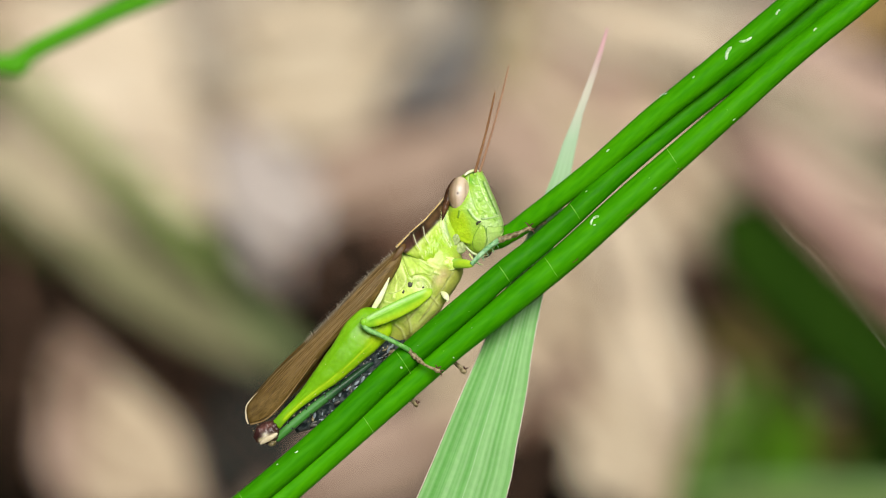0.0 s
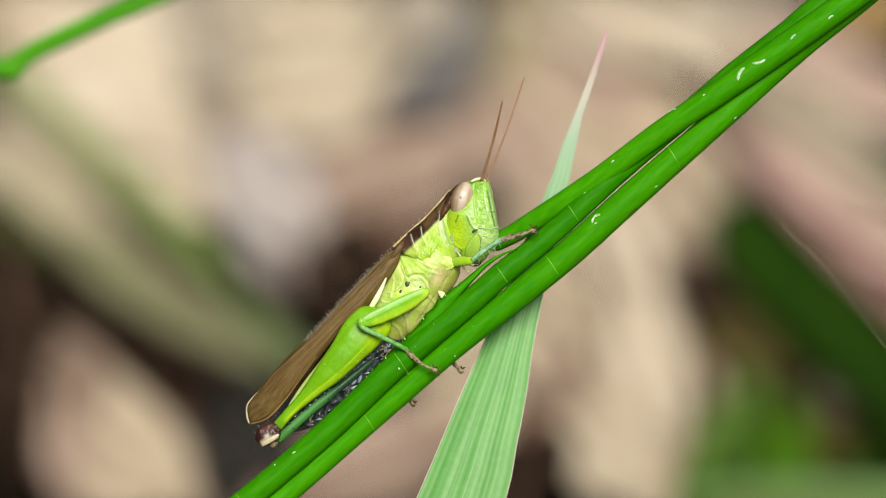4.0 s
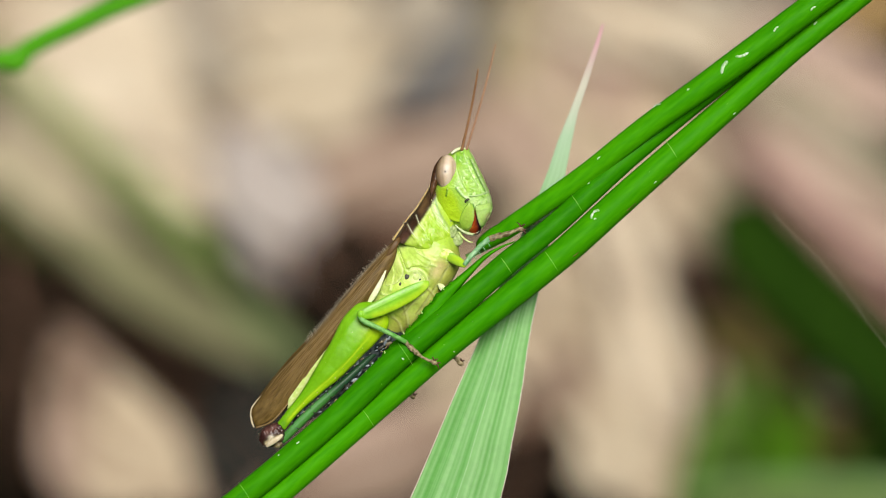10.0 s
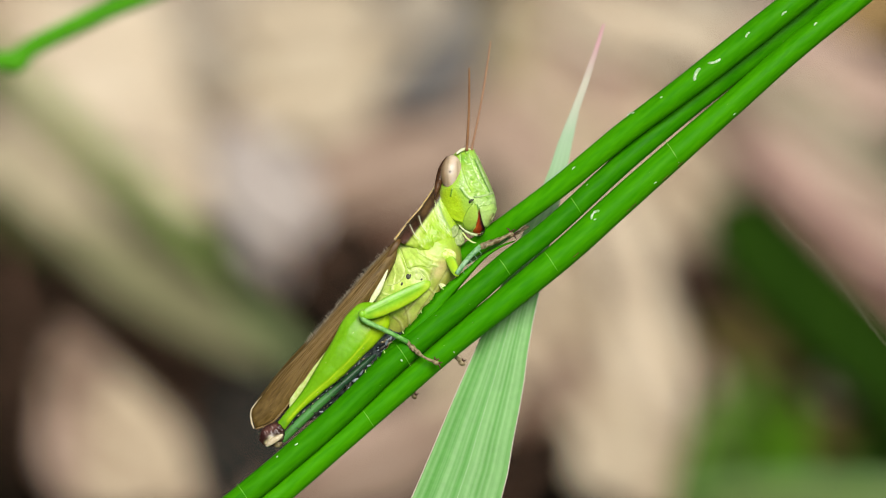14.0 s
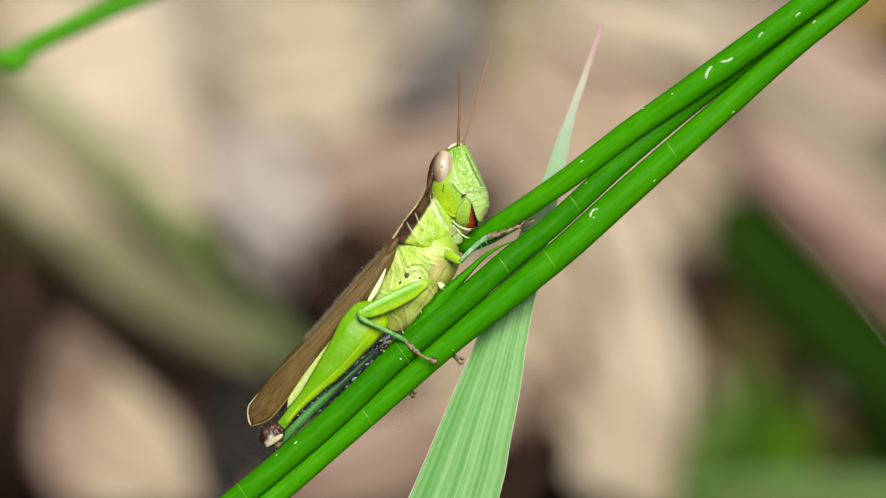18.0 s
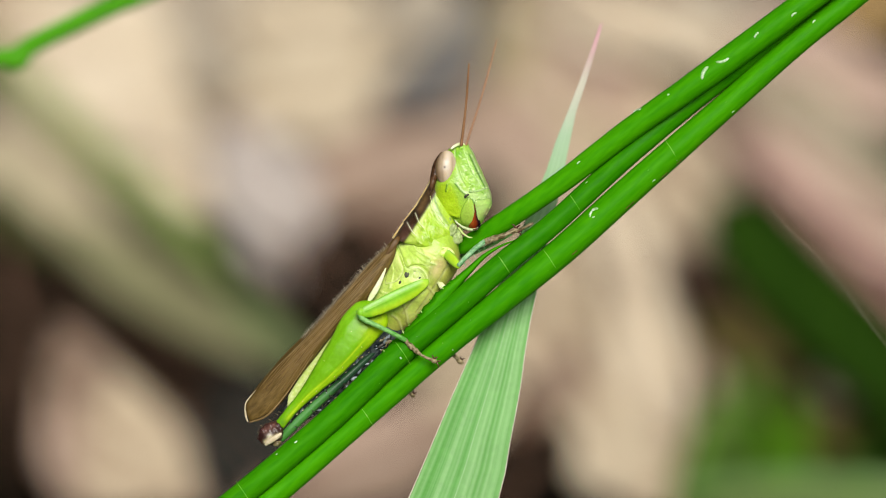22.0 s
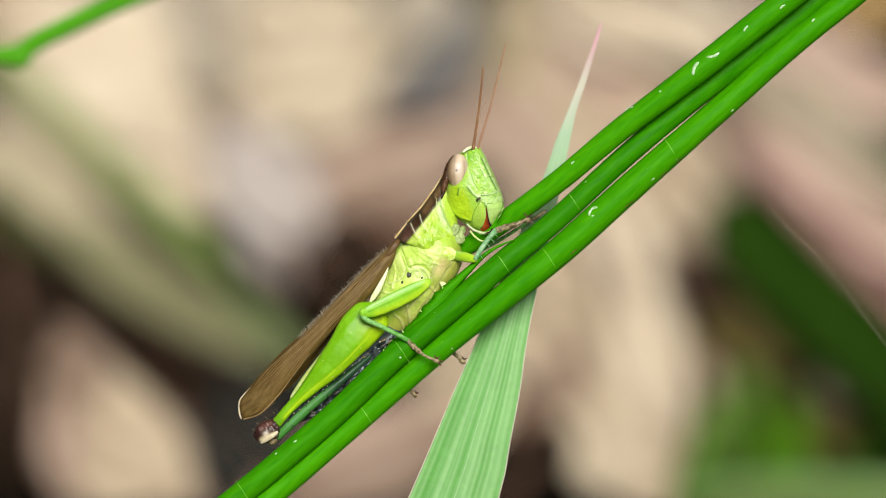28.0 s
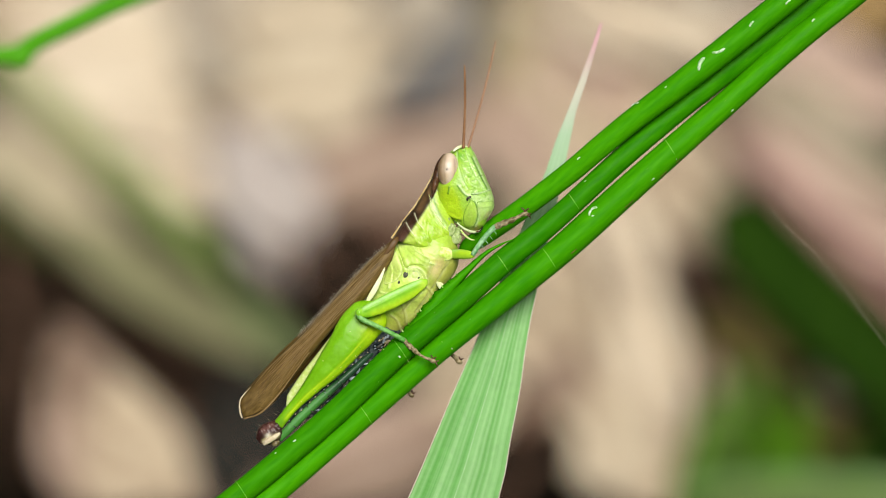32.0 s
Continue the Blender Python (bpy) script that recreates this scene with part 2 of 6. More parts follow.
def bead(x, y, w, rx, ry, rw, turn=0.0, bm=None, u=16, v=12):
    """An ellipsoid at a place of the plan."""
    bm = bm or bmesh.new()
    c, q = at(x, y, w), Matrix.Rotation(radians(turn), 3, "Z")
    got = bmesh.ops.create_uvsphere(bm, u_segments=u, v_segments=v, radius=1)
    for vert in got["verts"]:
        vert.co = c + q @ Vector((vert.co.x * rx * S, vert.co.y * ry * S, vert.co.z * rw * S))
    return bm


def tree_of(bm):
    bm.normal_update()
    return BVHTree.FromBMesh(bm)


def front_of(tree, x, y, w=40.0):
    """The depth of the front of a body at a place of the plan, or w where there is none."""
    p = at(x, y, w)
    hit = tree.ray_cast(Vector((p.x, p.y, 0.05)), Vector((0, 0, -1)))[0]
    return hit.z / S if hit else w


def seam(tree, points, radius, lift=0.0, bm=None, per=6, n=6, taper=True, w=40.0):
    """A thin raised line that follows the front of a body through plan points (x, y)."""
    bm = bm or bmesh.new()
    pts = spline(points, per)
    path, radii, last = [], [], None
    for i, p in enumerate(pts):
        d = front_of(tree, p[0], p[1], last if last is not None else w)
        last = d
        path.append(at(p[0], p[1], d + lift))
        s = i / (len(pts) - 1)
        radii.append(radius * S * (min(1, 0.35 + 4 * s * (1 - s)) if taper else 1))
    return sweep(bm, path, radii, n)


def plate(bm, rows):
    """Closes a grid of points, front and rim, into a thin plate."""
    made = [[bm.verts.new(p) for p in row] for row in rows]
    for a, b in zip(made, made[1:]):
        for i in range(len(a) - 1):
            bm.faces.new((a[i], b[i], b[i + 1], a[i + 1]))
    bmesh.ops.recalc_face_normals(bm, faces=bm.faces)
    return bm


def patch_on(tree, outline, lift, bm=None, w=40.0):
    """A raised plate on the front of a body, inside a closed outline of the plan; its rim sinks into the body."""
    bm = bm or bmesh.new()
    o = np.array(spline(outline, 5, True))
    c = o.mean(0)
    made = []
    for s in (1.0, 0.97, 0.92, 0.84, 0.74, 0.62, 0.5, 0.38, 0.26, 0.14):
        ring = []
        for p in o:
            x, y = c + (p - c) * s
            ring.append(bm.verts.new(at(x, y, front_of(tree, x, y, w) + lift * (1 - s ** 8) - (3.5 if s == 1.0 else 0))))
        made.append(ring)
    n = len(o)
    for a, b in zip(made, made[1:]):
        for i in range(n):
            bm.faces.new((a[i], b[i], b[(i + 1) % n], a[(i + 1) % n]))
    bm.faces.new(made[-1][::-1])
    bmesh.ops.recalc_face_normals(bm, faces=bm.faces)
    return bm


def plan_of(bm):
    """The plan places of all vertices."""
    co = np.array([v.co for v in bm.verts])
    k = (1 - co[:, 2] / REACH) * S
    return co[:, 0] / k + 784, 441 - co[:, 1] / k


def nearness(x, y, points):
    """Distances of plan places from a polyline, or from a single point."""
    p = np.array(spline(points, 5) if len(points) > 2 else points, float)
    if len(p) == 1:
        return np.hypot(x - p[0, 0], y - p[0, 1])
    best = np.full(len(x), 1e9)
    for a, b in zip(p, p[1:]):
        d = b - a
        t = np.clip(((x - a[0]) * d[0] + (y - a[1]) * d[1]) / max(d @ d, 1e-9), 0, 1)
        best = np.minimum(best, np.hypot(x - a[0] - t * d[0], y - a[1] - t * d[1]))
    return best


def sculpt(bm, strokes=(), wrinkles=()):
    """Raises ridges and presses grooves into a body: strokes of (points, width, height); wrinkles of (size, height)."""
    bm.normal_update()
    x, y = plan_of(bm)
    h = np.zeros(len(x))
    for points, width, height in strokes:
        h += height * np.exp(-(nearness(x, y, points) / width) ** 2)
    for size, height in wrinkles:
        h += height * np.array([noise.noise(Vector((a / size, b / size, c.co.z / S / size))) for a, b, c in zip(x, y, bm.verts)])
    for v, d in zip(list(bm.verts), h):
        v.co += v.normal * (d * S)
    return bm


def fine_lines(seed, count, corners, angle, spread, length):
    """Short random lines inside a four-cornered field of the plan, for wrinkles; corners run round the field."""
    rnd, lines = random.Random(seed), []
    a, b, c, d = (np.array(p, float) for p in corners)
    for k in range(count):
        u, v = rnd.random(), rnd.random()
        p = (a * (1 - u) + b * u) * (1 - v) + (d * (1 - u) + c * u) * v
        turn, far = angle + rnd.uniform(-spread, spread), rnd.uniform(0.5, 1.2) * length
        lines.append([(p[0], p[1]), (p[0] + far * math.cos(turn), p[1] + far * math.sin(turn))])
    return lines


def pigment(bm, base, marks):
    """Gives a body its colours, in places with painted highlights and groove shade: marks of (points, width, edge
    softness, colour) over a base colour.
    """
    x, y = plan_of(bm)
    c = np.tile(np.array(base, float), (len(x), 1))
    for points, width, soft, colour in marks:
        wgt = 1 / (1 + np.exp(np.clip((nearness(x, y, points) - width) / soft, -30, 30)))
        c += (np.array(colour) - c) * wgt[:, None]
    layer = bm.verts.layers.float_color.new("pigment")
    for v, k in zip(bm.verts, c):
        v[layer] = (*k, 1)
    return bm


def coloured(name, rough=0.36, grain=0.0002, bump=0.3, gloss=0.4, soft=0.1, vary=0.14):
    """A cuticle that takes its colour from the body's own pigment, mottled by grain."""
    m = skin(name, (0, 0, 0), (1, 1, 1), grain, grain * 6, rough, bump, soft, gloss=gloss)
    n, link = m.node_tree.nodes, m.node_tree.links.new
    b = n["Principled BSDF"]
    mix = b.inputs["Base Color"].links[0].from_node
    mix.inputs[6].default_value, mix.inputs[7].default_value = (1 - vary,) * 3 + (1,), (1 + vary * 0.6,) * 3 + (1,)
    at_node = n.new("ShaderNodeAttribute")
    at_node.attribute_name = "pigment"
    mul = n.new("ShaderNodeMix")
    mul.data_type, mul.blend_type = "RGBA", "MULTIPLY"
    mul.inputs[0].default_value = 1
    link(at_node.outputs["Color"], mul.inputs[6])
    link(mix.outputs[2], mul.inputs[7])
    link(mul.outputs[2], b.inputs["Base Color"])
    return m


M["blade"] = coloured("pale_grass_green", 0.5, 0.0006, 0.2, 0.2, 0.0, 0.08)
M["cuticle"] = coloured("cuticle", 0.34, 0.00022, 0.35, 0.35, 0.15, 0.13)
M["cuticle_fine"] = coloured("cuticle_fine", 0.32, 0.00017, 0.55, 0.45, 0.15, 0.14)
M["eye_skin"] = coloured("eye_skin", 0.40, 0.0003, 0.04, 0.12, 0.2, 0.08)
M["cuticle_smooth"] = coloured("cuticle_smooth", 0.36, 0.0003, 0.12, 0.18, 0.12, 0.10)


def mesh_of(name, bm, material, pivot=None):
    if pivot is not None:
        bmesh.ops.translate(bm, verts=bm.verts, vec=-pivot)
    bmesh.ops.recalc_face_normals(bm, faces=bm.faces)
    me = bpy.data.meshes.new(name)
    bm.to_mesh(me)
    bm.free()
    me.polygons.foreach_set("use_smooth", [True] * len(me.polygons))
    me.materials.append(M[material] if isinstance(material, str) else material)
    return me


ORIGIN = {}


def thing(name, pivot, label, category, group=""):
    """An Empty at a plan place, lying in the sheet, that carries parts."""
    ob = new(name)
    ob.empty_display_size = 0.002
    p = at(*pivot)
    ob.matrix_world = SHEET @ Matrix.Translation(p)
    ORIGIN[ob] = p
    return tagged(ob, label, category, group)


def part(name, bm, material, parent, label="", pivot=None):
    """Links a bmesh in sheet space as one mesh under a thing or a part; pivot: the plan place round which it turns."""
    p = at(*pivot) if pivot else ORIGIN[parent]
    ob = new(name, mesh_of(name, bm, material, p))
    ob.parent = parent
    ob.location = p - ORIGIN[parent]
    ORIGIN[ob] = p
    if label:
        ob["label"] = label
    return ob

# ---- ground ----
def ground():
    bm = bmesh.new()
    rings = []
    for r in (0.02, 0.06, 0.1, 0.15, 0.2, 0.26, 0.34, 0.45, 0.6, 0.9, 1.5, 3, 8, 30, 120, 600):
        ring = []
        for k in range(64):
            a = 2 * math.pi * k / 64
            x, y = r * math.cos(a), 0.19 + r * math.sin(a)
            h = 0.006 * noise.noise(Vector((x * 14, y * 14, 1))) - 0.004 if r < 3 else -0.004
            ring.append(bm.verts.new((x, y, h)))
        rings.append(ring)
    skin_rings(bm, rings, cap=False)
    bm.faces.new(rings[0])
    ob = new("ground", mesh_of("ground", bm, "soil"))
    tagged(ob, "dark damp soil under the dry leaf litter", "ground", kind="structure")


def leaf_mesh(name, material, length, width, curl, seed, point=0.5):
    """A dry leaf: a thin curled sheet with a midrib, along x, resting on z = 0."""
    rnd = random.Random(seed)
    bm = bmesh.new()
    nu, nv, grid = 18, 10, {}
    phase = rnd.random() * 6
    def height(u, v):
        return curl * length * ((v * v) * 0.55 + 0.5 * (u - 0.5) ** 2 + 0.10 * math.sin(5 * u + phase) * v + 0.03 * math.sin(11 * u + 7 * v + phase))
    for i in range(nu + 1):
        u = i / nu
        wide = width / 2 * (math.sin(math.pi * min(1, max(0.001, u)) ** (0.6 + point)) ** 0.7 + 0.01)
        wide *= 1 + 0.05 * math.sin(9 * u + phase)
        for j in range(nv + 1):
            v = 2 * j / nv - 1
            x, y, z = (u - 0.5) * length, v * wide, height(u, v) + 0.0015
            grid[i, j, 1] = bm.verts.new((x, y, z + 0.00018))
            grid[i, j, 0] = bm.verts.new((x, y, z - 0.00018))
    for i in range(nu):
        for j in range(nv):
            bm.faces.new([grid[i + a, j + b, 1] for a, b in ((0, 0), (1, 0), (1, 1), (0, 1))])
            bm.faces.new([grid[i + a, j + b, 0] for a, b in ((0, 0), (0, 1), (1, 1), (1, 0))])
    edge = [(i, 0) for i in range(nu)] + [(nu, j) for j in range(nv)] + [(i, nv) for i in range(nu, 0, -1)] + [(0, j) for j in range(nv, 0, -1)]
    for a, b in zip(edge, edge[1:] + edge[:1]):
        bm.faces.new((grid[(*a, 1)], grid[(*a, 0)], grid[(*b, 0)], grid[(*b, 1)]))
    return mesh_of(name, bm, material)


def rib_mesh(name, material, length, width, curl, seed):
    rnd = random.Random(seed)
    rnd.random()
    bm = bmesh.new()
    path = [Vector(((u - 0.5) * length, 0, curl * length * 0.5 * (u - 0.5) ** 2 + 0.0018)) for u in np.linspace(-0.14, 0.97, 14)]
    sweep(bm, path, [0.0006 * (1.25 - 0.9 * i / 13) for i in range(14)], 6)
    return mesh_of(name, bm, material)


DRY = {"dry_cream": "pale cream dry leaf lying on the soil", "dry_tan": "tan dry leaf lying on the soil", "dry_pink": "pinkish brown dry leaf lying on the soil",
       "dry_brown": "dark brown decaying leaf lying on the soil", "dry_grey": "greyish bleached dry leaf lying on the soil", "dry_rust": "rusty brown dry leaf lying on the soil", "dry_shade": "black rotten leaf lying on the soil", "dry_rose": "rosy beige dry leaf lying on the soil", "dry_blackish": "blackish leaf lying on the soil", "dry_lilac": "pale lilac-grey dry leaf lying on the soil", "dry_sand": "sandy beige dry leaf lying on the soil", "dry_dun": "dun dry leaf lying on the soil", "dry_amber": "amber brown dry leaf lying on the soil", "dry_sage": "grey-green withered leaf lying on the soil", "dry_moss": "mossy dark leaf lying on the soil", "dry_slate": "wet slate-dark leaf lying on the soil"}


def dry_leaf(material, x, y, z, length, width, turn, tip=0, roll=0, curl=0.12, seed=1, point=0.3):
    ob = new("dry_leaf")
    ob.matrix_world = pose(x, y, z, roll, tip, turn)
    tagged(ob, DRY[material], "leaf", "dry leaves of the litter")
    for name, me in (("leaf_blade", leaf_mesh("leaf_blade", material, length, width, curl, seed, point)), ("midrib", rib_mesh("midrib", "dry_brown", length, width, curl, seed))):
        p = new(name, me)
        p.parent = ob
    return ob


def strap_mesh(name, material, points, widths, channel=0.12, thick=0.0003, face=(0, 0, 1)):
    """A grass blade along world points, with a shallow channel; face: the way its upper side looks."""
    bm = bmesh.new()
    pts = spline([(*p, w) for p, w in zip(points, widths)], 7)
    rows, nv = [], 6
    for i, p in enumerate(pts):
        a, b = pts[max(i - 1, 0)], pts[min(i + 1, len(pts) - 1)]
        t = Vector(b[:3] - a[:3]).normalized()
        side = t.cross(Vector(face)).normalized()
        up = side.cross(t)
        row = []
        for lift in (thick / 2, -thick / 2):
            for j in range(nv + 1) if lift > 0 else range(nv, -1, -1):
                v = 2 * j / nv - 1
                row.append(bm.verts.new(Vector(p[:3]) + side * (v * p[3] / 2) + up * (channel * p[3] * v * v + lift)))
        rows.append(row)
    skin_rings(bm, rows)
    return mesh_of(name, bm, material)


def grass_blade(material, points, widths, label, face=(0, 0, 1)):
    ob = tagged(new("grass_blade"), label, "grass blade", "grass blades in the litter")
    ob.location = points[0]
    base = Vector(points[0])
    local = [tuple(Vector(p) - base) for p in points]
    new("leaf_blade", strap_mesh("leaf_blade", material, local, widths, face=face)).parent = ob
    bm = bmesh.new()
    line = spline([(*p, w) for p, w in zip(local, widths)], 5)
    sweep(bm, [Vector(p[:3]) + Vector((0, 0, 0.0002)) for p in line], [0.03 * p[3] for p in line], 6)
    new("midrib", mesh_of("midrib", bm, material)).parent = ob
    return ob


def litter():
    # material, x, y, z, length, width, turn, tip, roll, curl, seed
    for row in LITTER_A + LITTER_B + LITTER_C:
        dry_leaf(*row)
    for material, points, widths, label in BLADES:
        grass_blade(material, points, widths, label)


LITTER_A = [
    ("dry_tan", -0.0626, 0.2431, 0.002, 0.0219, 0.0193, -15, 4, -1, 0.03, 1),
    ("dry_cream", -0.0506, 0.2266, 0.007, 0.0295, 0.0285, -11, 4, 4, 0.04, 2),
    ("dry_cream", -0.0476, 0.2150, 0.005, 0.0358, 0.0175, -43, -4, 1, 0.04, 3),
    ("dry_cream", -0.0556, 0.2162, 0.004, 0.0285, 0.0121, -41, -1, 1, 0.04, 4),
    ("dry_tan", -0.0597, 0.2023, 0.003, 0.0339, 0.0148, -50, 3, 2, 0.05, 5),
    ("dry_tan", -0.0517, 0.1920, 0.002, 0.0331, 0.0100, -47, -4, 0, 0.05, 6),
    ("dry_grey", -0.0354, 0.2270, 0.009, 0.0318, 0.0079, -74, 3, 4, 0.04, 7),
    ("dry_grey", -0.0315, 0.2461, 0.003, 0.0261, 0.0160, 6, -3, 2, 0.03, 8),
    ("dry_sand", -0.0191, 0.2349, 0.006, 0.0260, 0.0252, -9, -2, -2, 0.04, 9),
    ("dry_sand", -0.0186, 0.2157, 0.007, 0.0241, 0.0199, 16, -3, -1, 0.05, 10),
    ("dry_sand", -0.0121, 0.2293, 0.005, 0.0214, 0.0133, 51, 1, 4, 0.05, 11),
    ("dry_cream", -0.0322, 0.2168, 0.003, 0.0206, 0.0135, -41, -3, 4, 0.05, 12),
    ("dry_cream", -0.0378, 0.2023, 0.004, 0.0252, 0.0125, -56, 3, 4, 0.05, 13),
    ("dry_sand", -0.0293, 0.2293, 0.004, 0.0248, 0.0095, -64, -3, -4, 0.05, 14),
    ("dry_cream", -0.0394, 0.2445, 0.002, 0.0218, 0.0167, -15, 1, 0, 0.03, 15),
    ("dry_rose", -0.0160, 0.2034, 0.002, 0.0187, 0.0098, -57, -3, 1, 0.05, 16),
    ("dry_lilac", -0.0246, 0.1912, 0.009, 0.0305, 0.0131, -66, 0, 3, 0.05, 17),
    ("dry_lilac", -0.0274, 0.2012, 0.007, 0.0197, 0.0120, -53, 2, -4, 0.05, 18),
    ("dry_lilac", -0.0245, 0.1827, 0.006, 0.0211, 0.0081, -71, -4, -2, 0.05, 19),
    ("dry_shade", -0.0127, 0.1761, 0.0125, 0.0106, 0.0111, 28, 0, 1, 0.05, 20),
    ("dry_shade", -0.0143, 0.1659, 0.0125, 0.0160, 0.0073, -63, 4, 4, 0.05, 21),
    ("dry_slate", -0.0007, 0.2161, 0.011, 0.0250, 0.0109, 60, 3, 1, 0.05, 22),
    ("dry_slate", -0.0040, 0.2159, 0.009, 0.0158, 0.0090, 59, -3, -3, 0.05, 23),
    ("dry_grey", -0.0037, 0.2366, 0.008, 0.0175, 0.0130, 54, -3, 1, 0.03, 24),
    ("dry_slate", 0.0039, 0.2296, 0.009, 0.0178, 0.0064, 70, 1, 3, 0.05, 25),
    ("dry_pink", -0.0067, 0.1999, 0.007, 0.0303, 0.0148, 31, 0, -1, 0.05, 26),
    ("dry_pink", -0.0118, 0.2076, 0.006, 0.0188, 0.0111, 29, -4, -4, 0.05, 27),
    ("dry_rust", -0.0067, 0.1878, 0.009, 0.0233, 0.0119, 16, -4, -4, 0.05, 28),
    ("dry_brown", -0.0114, 0.1798, 0.011, 0.0146, 0.0092, 31, -2, -2, 0.05, 29),
    ("dry_shade", -0.0145, 0.1736, 0.009, 0.0154, 0.0116, -39, 3, -4, 0.05, 30),
    ("dry_shade", -0.0176, 0.1687, 0.006, 0.0183, 0.0095, -52, 1, -4, 0.05, 31),
    ("dry_brown", -0.0019, 0.1869, 0.004, 0.0176, 0.0113, 35, -3, 0, 0.05, 32),
    ("dry_dun", 0.0104, 0.2325, 0.007, 0.0353, 0.0109, 73, -3, -2, 0.04, 33),
    ("dry_tan", 0.0148, 0.2282, 0.005, 0.0373, 0.0144, -75, -2, 0, 0.04, 34),
    ("dry_rose", 0.0215, 0.2282, 0.006, 0.0325, 0.0151, -70, 4, -4, 0.04, 35),
]
LITTER_B = [
    ("dry_pink", 0.0095, 0.2078, 0.006, 0.0287, 0.0139, -67, 2, -4, 0.05, 36),
    ("dry_tan", 0.0159, 0.2014, 0.005, 0.0390, 0.0182, -69, 0, -3, 0.05, 37),
    ("dry_cream", 0.0267, 0.2339, 0.01, 0.0258, 0.0117, -33, 1, -3, 0.05, 38),
    ("dry_cream", 0.0356, 0.2242, 0.011, 0.0268, 0.0094, -38, 4, 4, 0.05, 39),
    ("dry_cream", 0.0239, 0.2256, 0.0115, 0.0172, 0.0109, -40, 3, -4, 0.05, 40),
    ("dry_cream", 0.0192, 0.2351, 0.008, 0.0188, 0.0126, -37, -4, -3, 0.05, 41),
    ("dry_tan", 0.0269, 0.2105, 0.003, 0.0421, 0.0202, -71, 3, 4, 0.04, 42),
    ("dry_tan", 0.0352, 0.2076, 0.002, 0.0338, 0.0159, -69, 3, 0, 0.04, 43),
    ("dry_cream", 0.0456, 0.2227, 0.008, 0.0316, 0.0110, -41, -4, -4, 0.05, 44),
    ("dry_grey", 0.0449, 0.2378, 0.006, 0.0244, 0.0156, -36, 0, -1, 0.05, 45),
    ("dry_rose", 0.0593, 0.2159, 0.009, 0.0310, 0.0146, -41, -4, 4, 0.05, 46),
    ("dry_rose", 0.0548, 0.2228, 0.01, 0.0251, 0.0111, -41, -2, 3, 0.05, 47),
    ("dry_amber", 0.0641, 0.2339, 0.01, 0.0158, 0.0135, -46, -2, -3, 0.06, 48),
    ("dry_sage", 0.0534, 0.2041, 0.0115, 0.0320, 0.0088, -44, -1, -2, 0.05, 49),
    ("dry_sage", 0.0594, 0.1963, 0.011, 0.0264, 0.0078, -47, 0, -3, 0.05, 50),
    ("dry_grey", 0.0460, 0.2124, 0.007, 0.0213, 0.0113, -49, -2, -2, 0.05, 51),
    ("dry_pink", 0.0497, 0.1963, 0.01, 0.0313, 0.0090, -51, 3, -1, 0.05, 52),
    ("dry_rose", 0.0586, 0.1849, 0.009, 0.0332, 0.0113, -56, 0, -3, 0.05, 53),
    ("dry_rose", 0.0533, 0.1906, 0.0115, 0.0299, 0.0084, -54, 2, 3, 0.05, 54),
    ("dry_tan", 0.0171, 0.1798, 0.004, 0.0332, 0.0144, -75, -3, -4, 0.05, 55),
    ("dry_tan", 0.0137, 0.1639, 0.003, 0.0274, 0.0127, -71, -4, 1, 0.05, 56),
    ("dry_cream", 0.0271, 0.1716, 0.009, 0.0371, 0.0099, -77, 4, 0, 0.05, 57),
    ("dry_cream", 0.0281, 0.1561, 0.008, 0.0308, 0.0089, -78, 4, 4, 0.05, 58),
    ("dry_tan", 0.0255, 0.1678, 0.004, 0.0398, 0.0160, -74, -1, 0, 0.05, 59),
    ("dry_tan", 0.0288, 0.1434, 0.006, 0.0278, 0.0097, -75, -2, 1, 0.05, 60),
    ("dry_sand", 0.0216, 0.1346, 0.011, 0.0204, 0.0125, -66, 0, 3, 0.06, 61),
    ("dry_sand", 0.0192, 0.1378, 0.01, 0.0154, 0.0096, -59, -3, -4, 0.06, 62),
    ("dry_tan", 0.0272, 0.1312, 0.008, 0.0157, 0.0101, -34, 3, 0, 0.05, 63),
    ("dry_rust", 0.0153, 0.1490, 0.011, 0.0185, 0.0062, 67, 4, 4, 0.05, 64),
    ("dry_brown", 0.0126, 0.1445, 0.01, 0.0152, 0.0059, 62, 0, -3, 0.05, 65),
    ("dry_shade", 0.0112, 0.1292, 0.013, 0.0195, 0.0111, 62, 0, -4, 0.05, 66),
    ("dry_tan", 0.0217, 0.1467, 0.01, 0.0147, 0.0067, -67, 1, 2, 0.05, 67),
    ("dry_tan", 0.0353, 0.1872, 0.008, 0.0197, 0.0113, -63, 3, -4, 0.05, 68),
    ("dry_tan", 0.0417, 0.2080, 0.0055, 0.0171, 0.0132, -51, 3, 4, 0.05, 69),
    ("dry_tan", 0.0402, 0.2182, 0.004, 0.0165, 0.0129, -55, -3, 1, 0.05, 70),
]
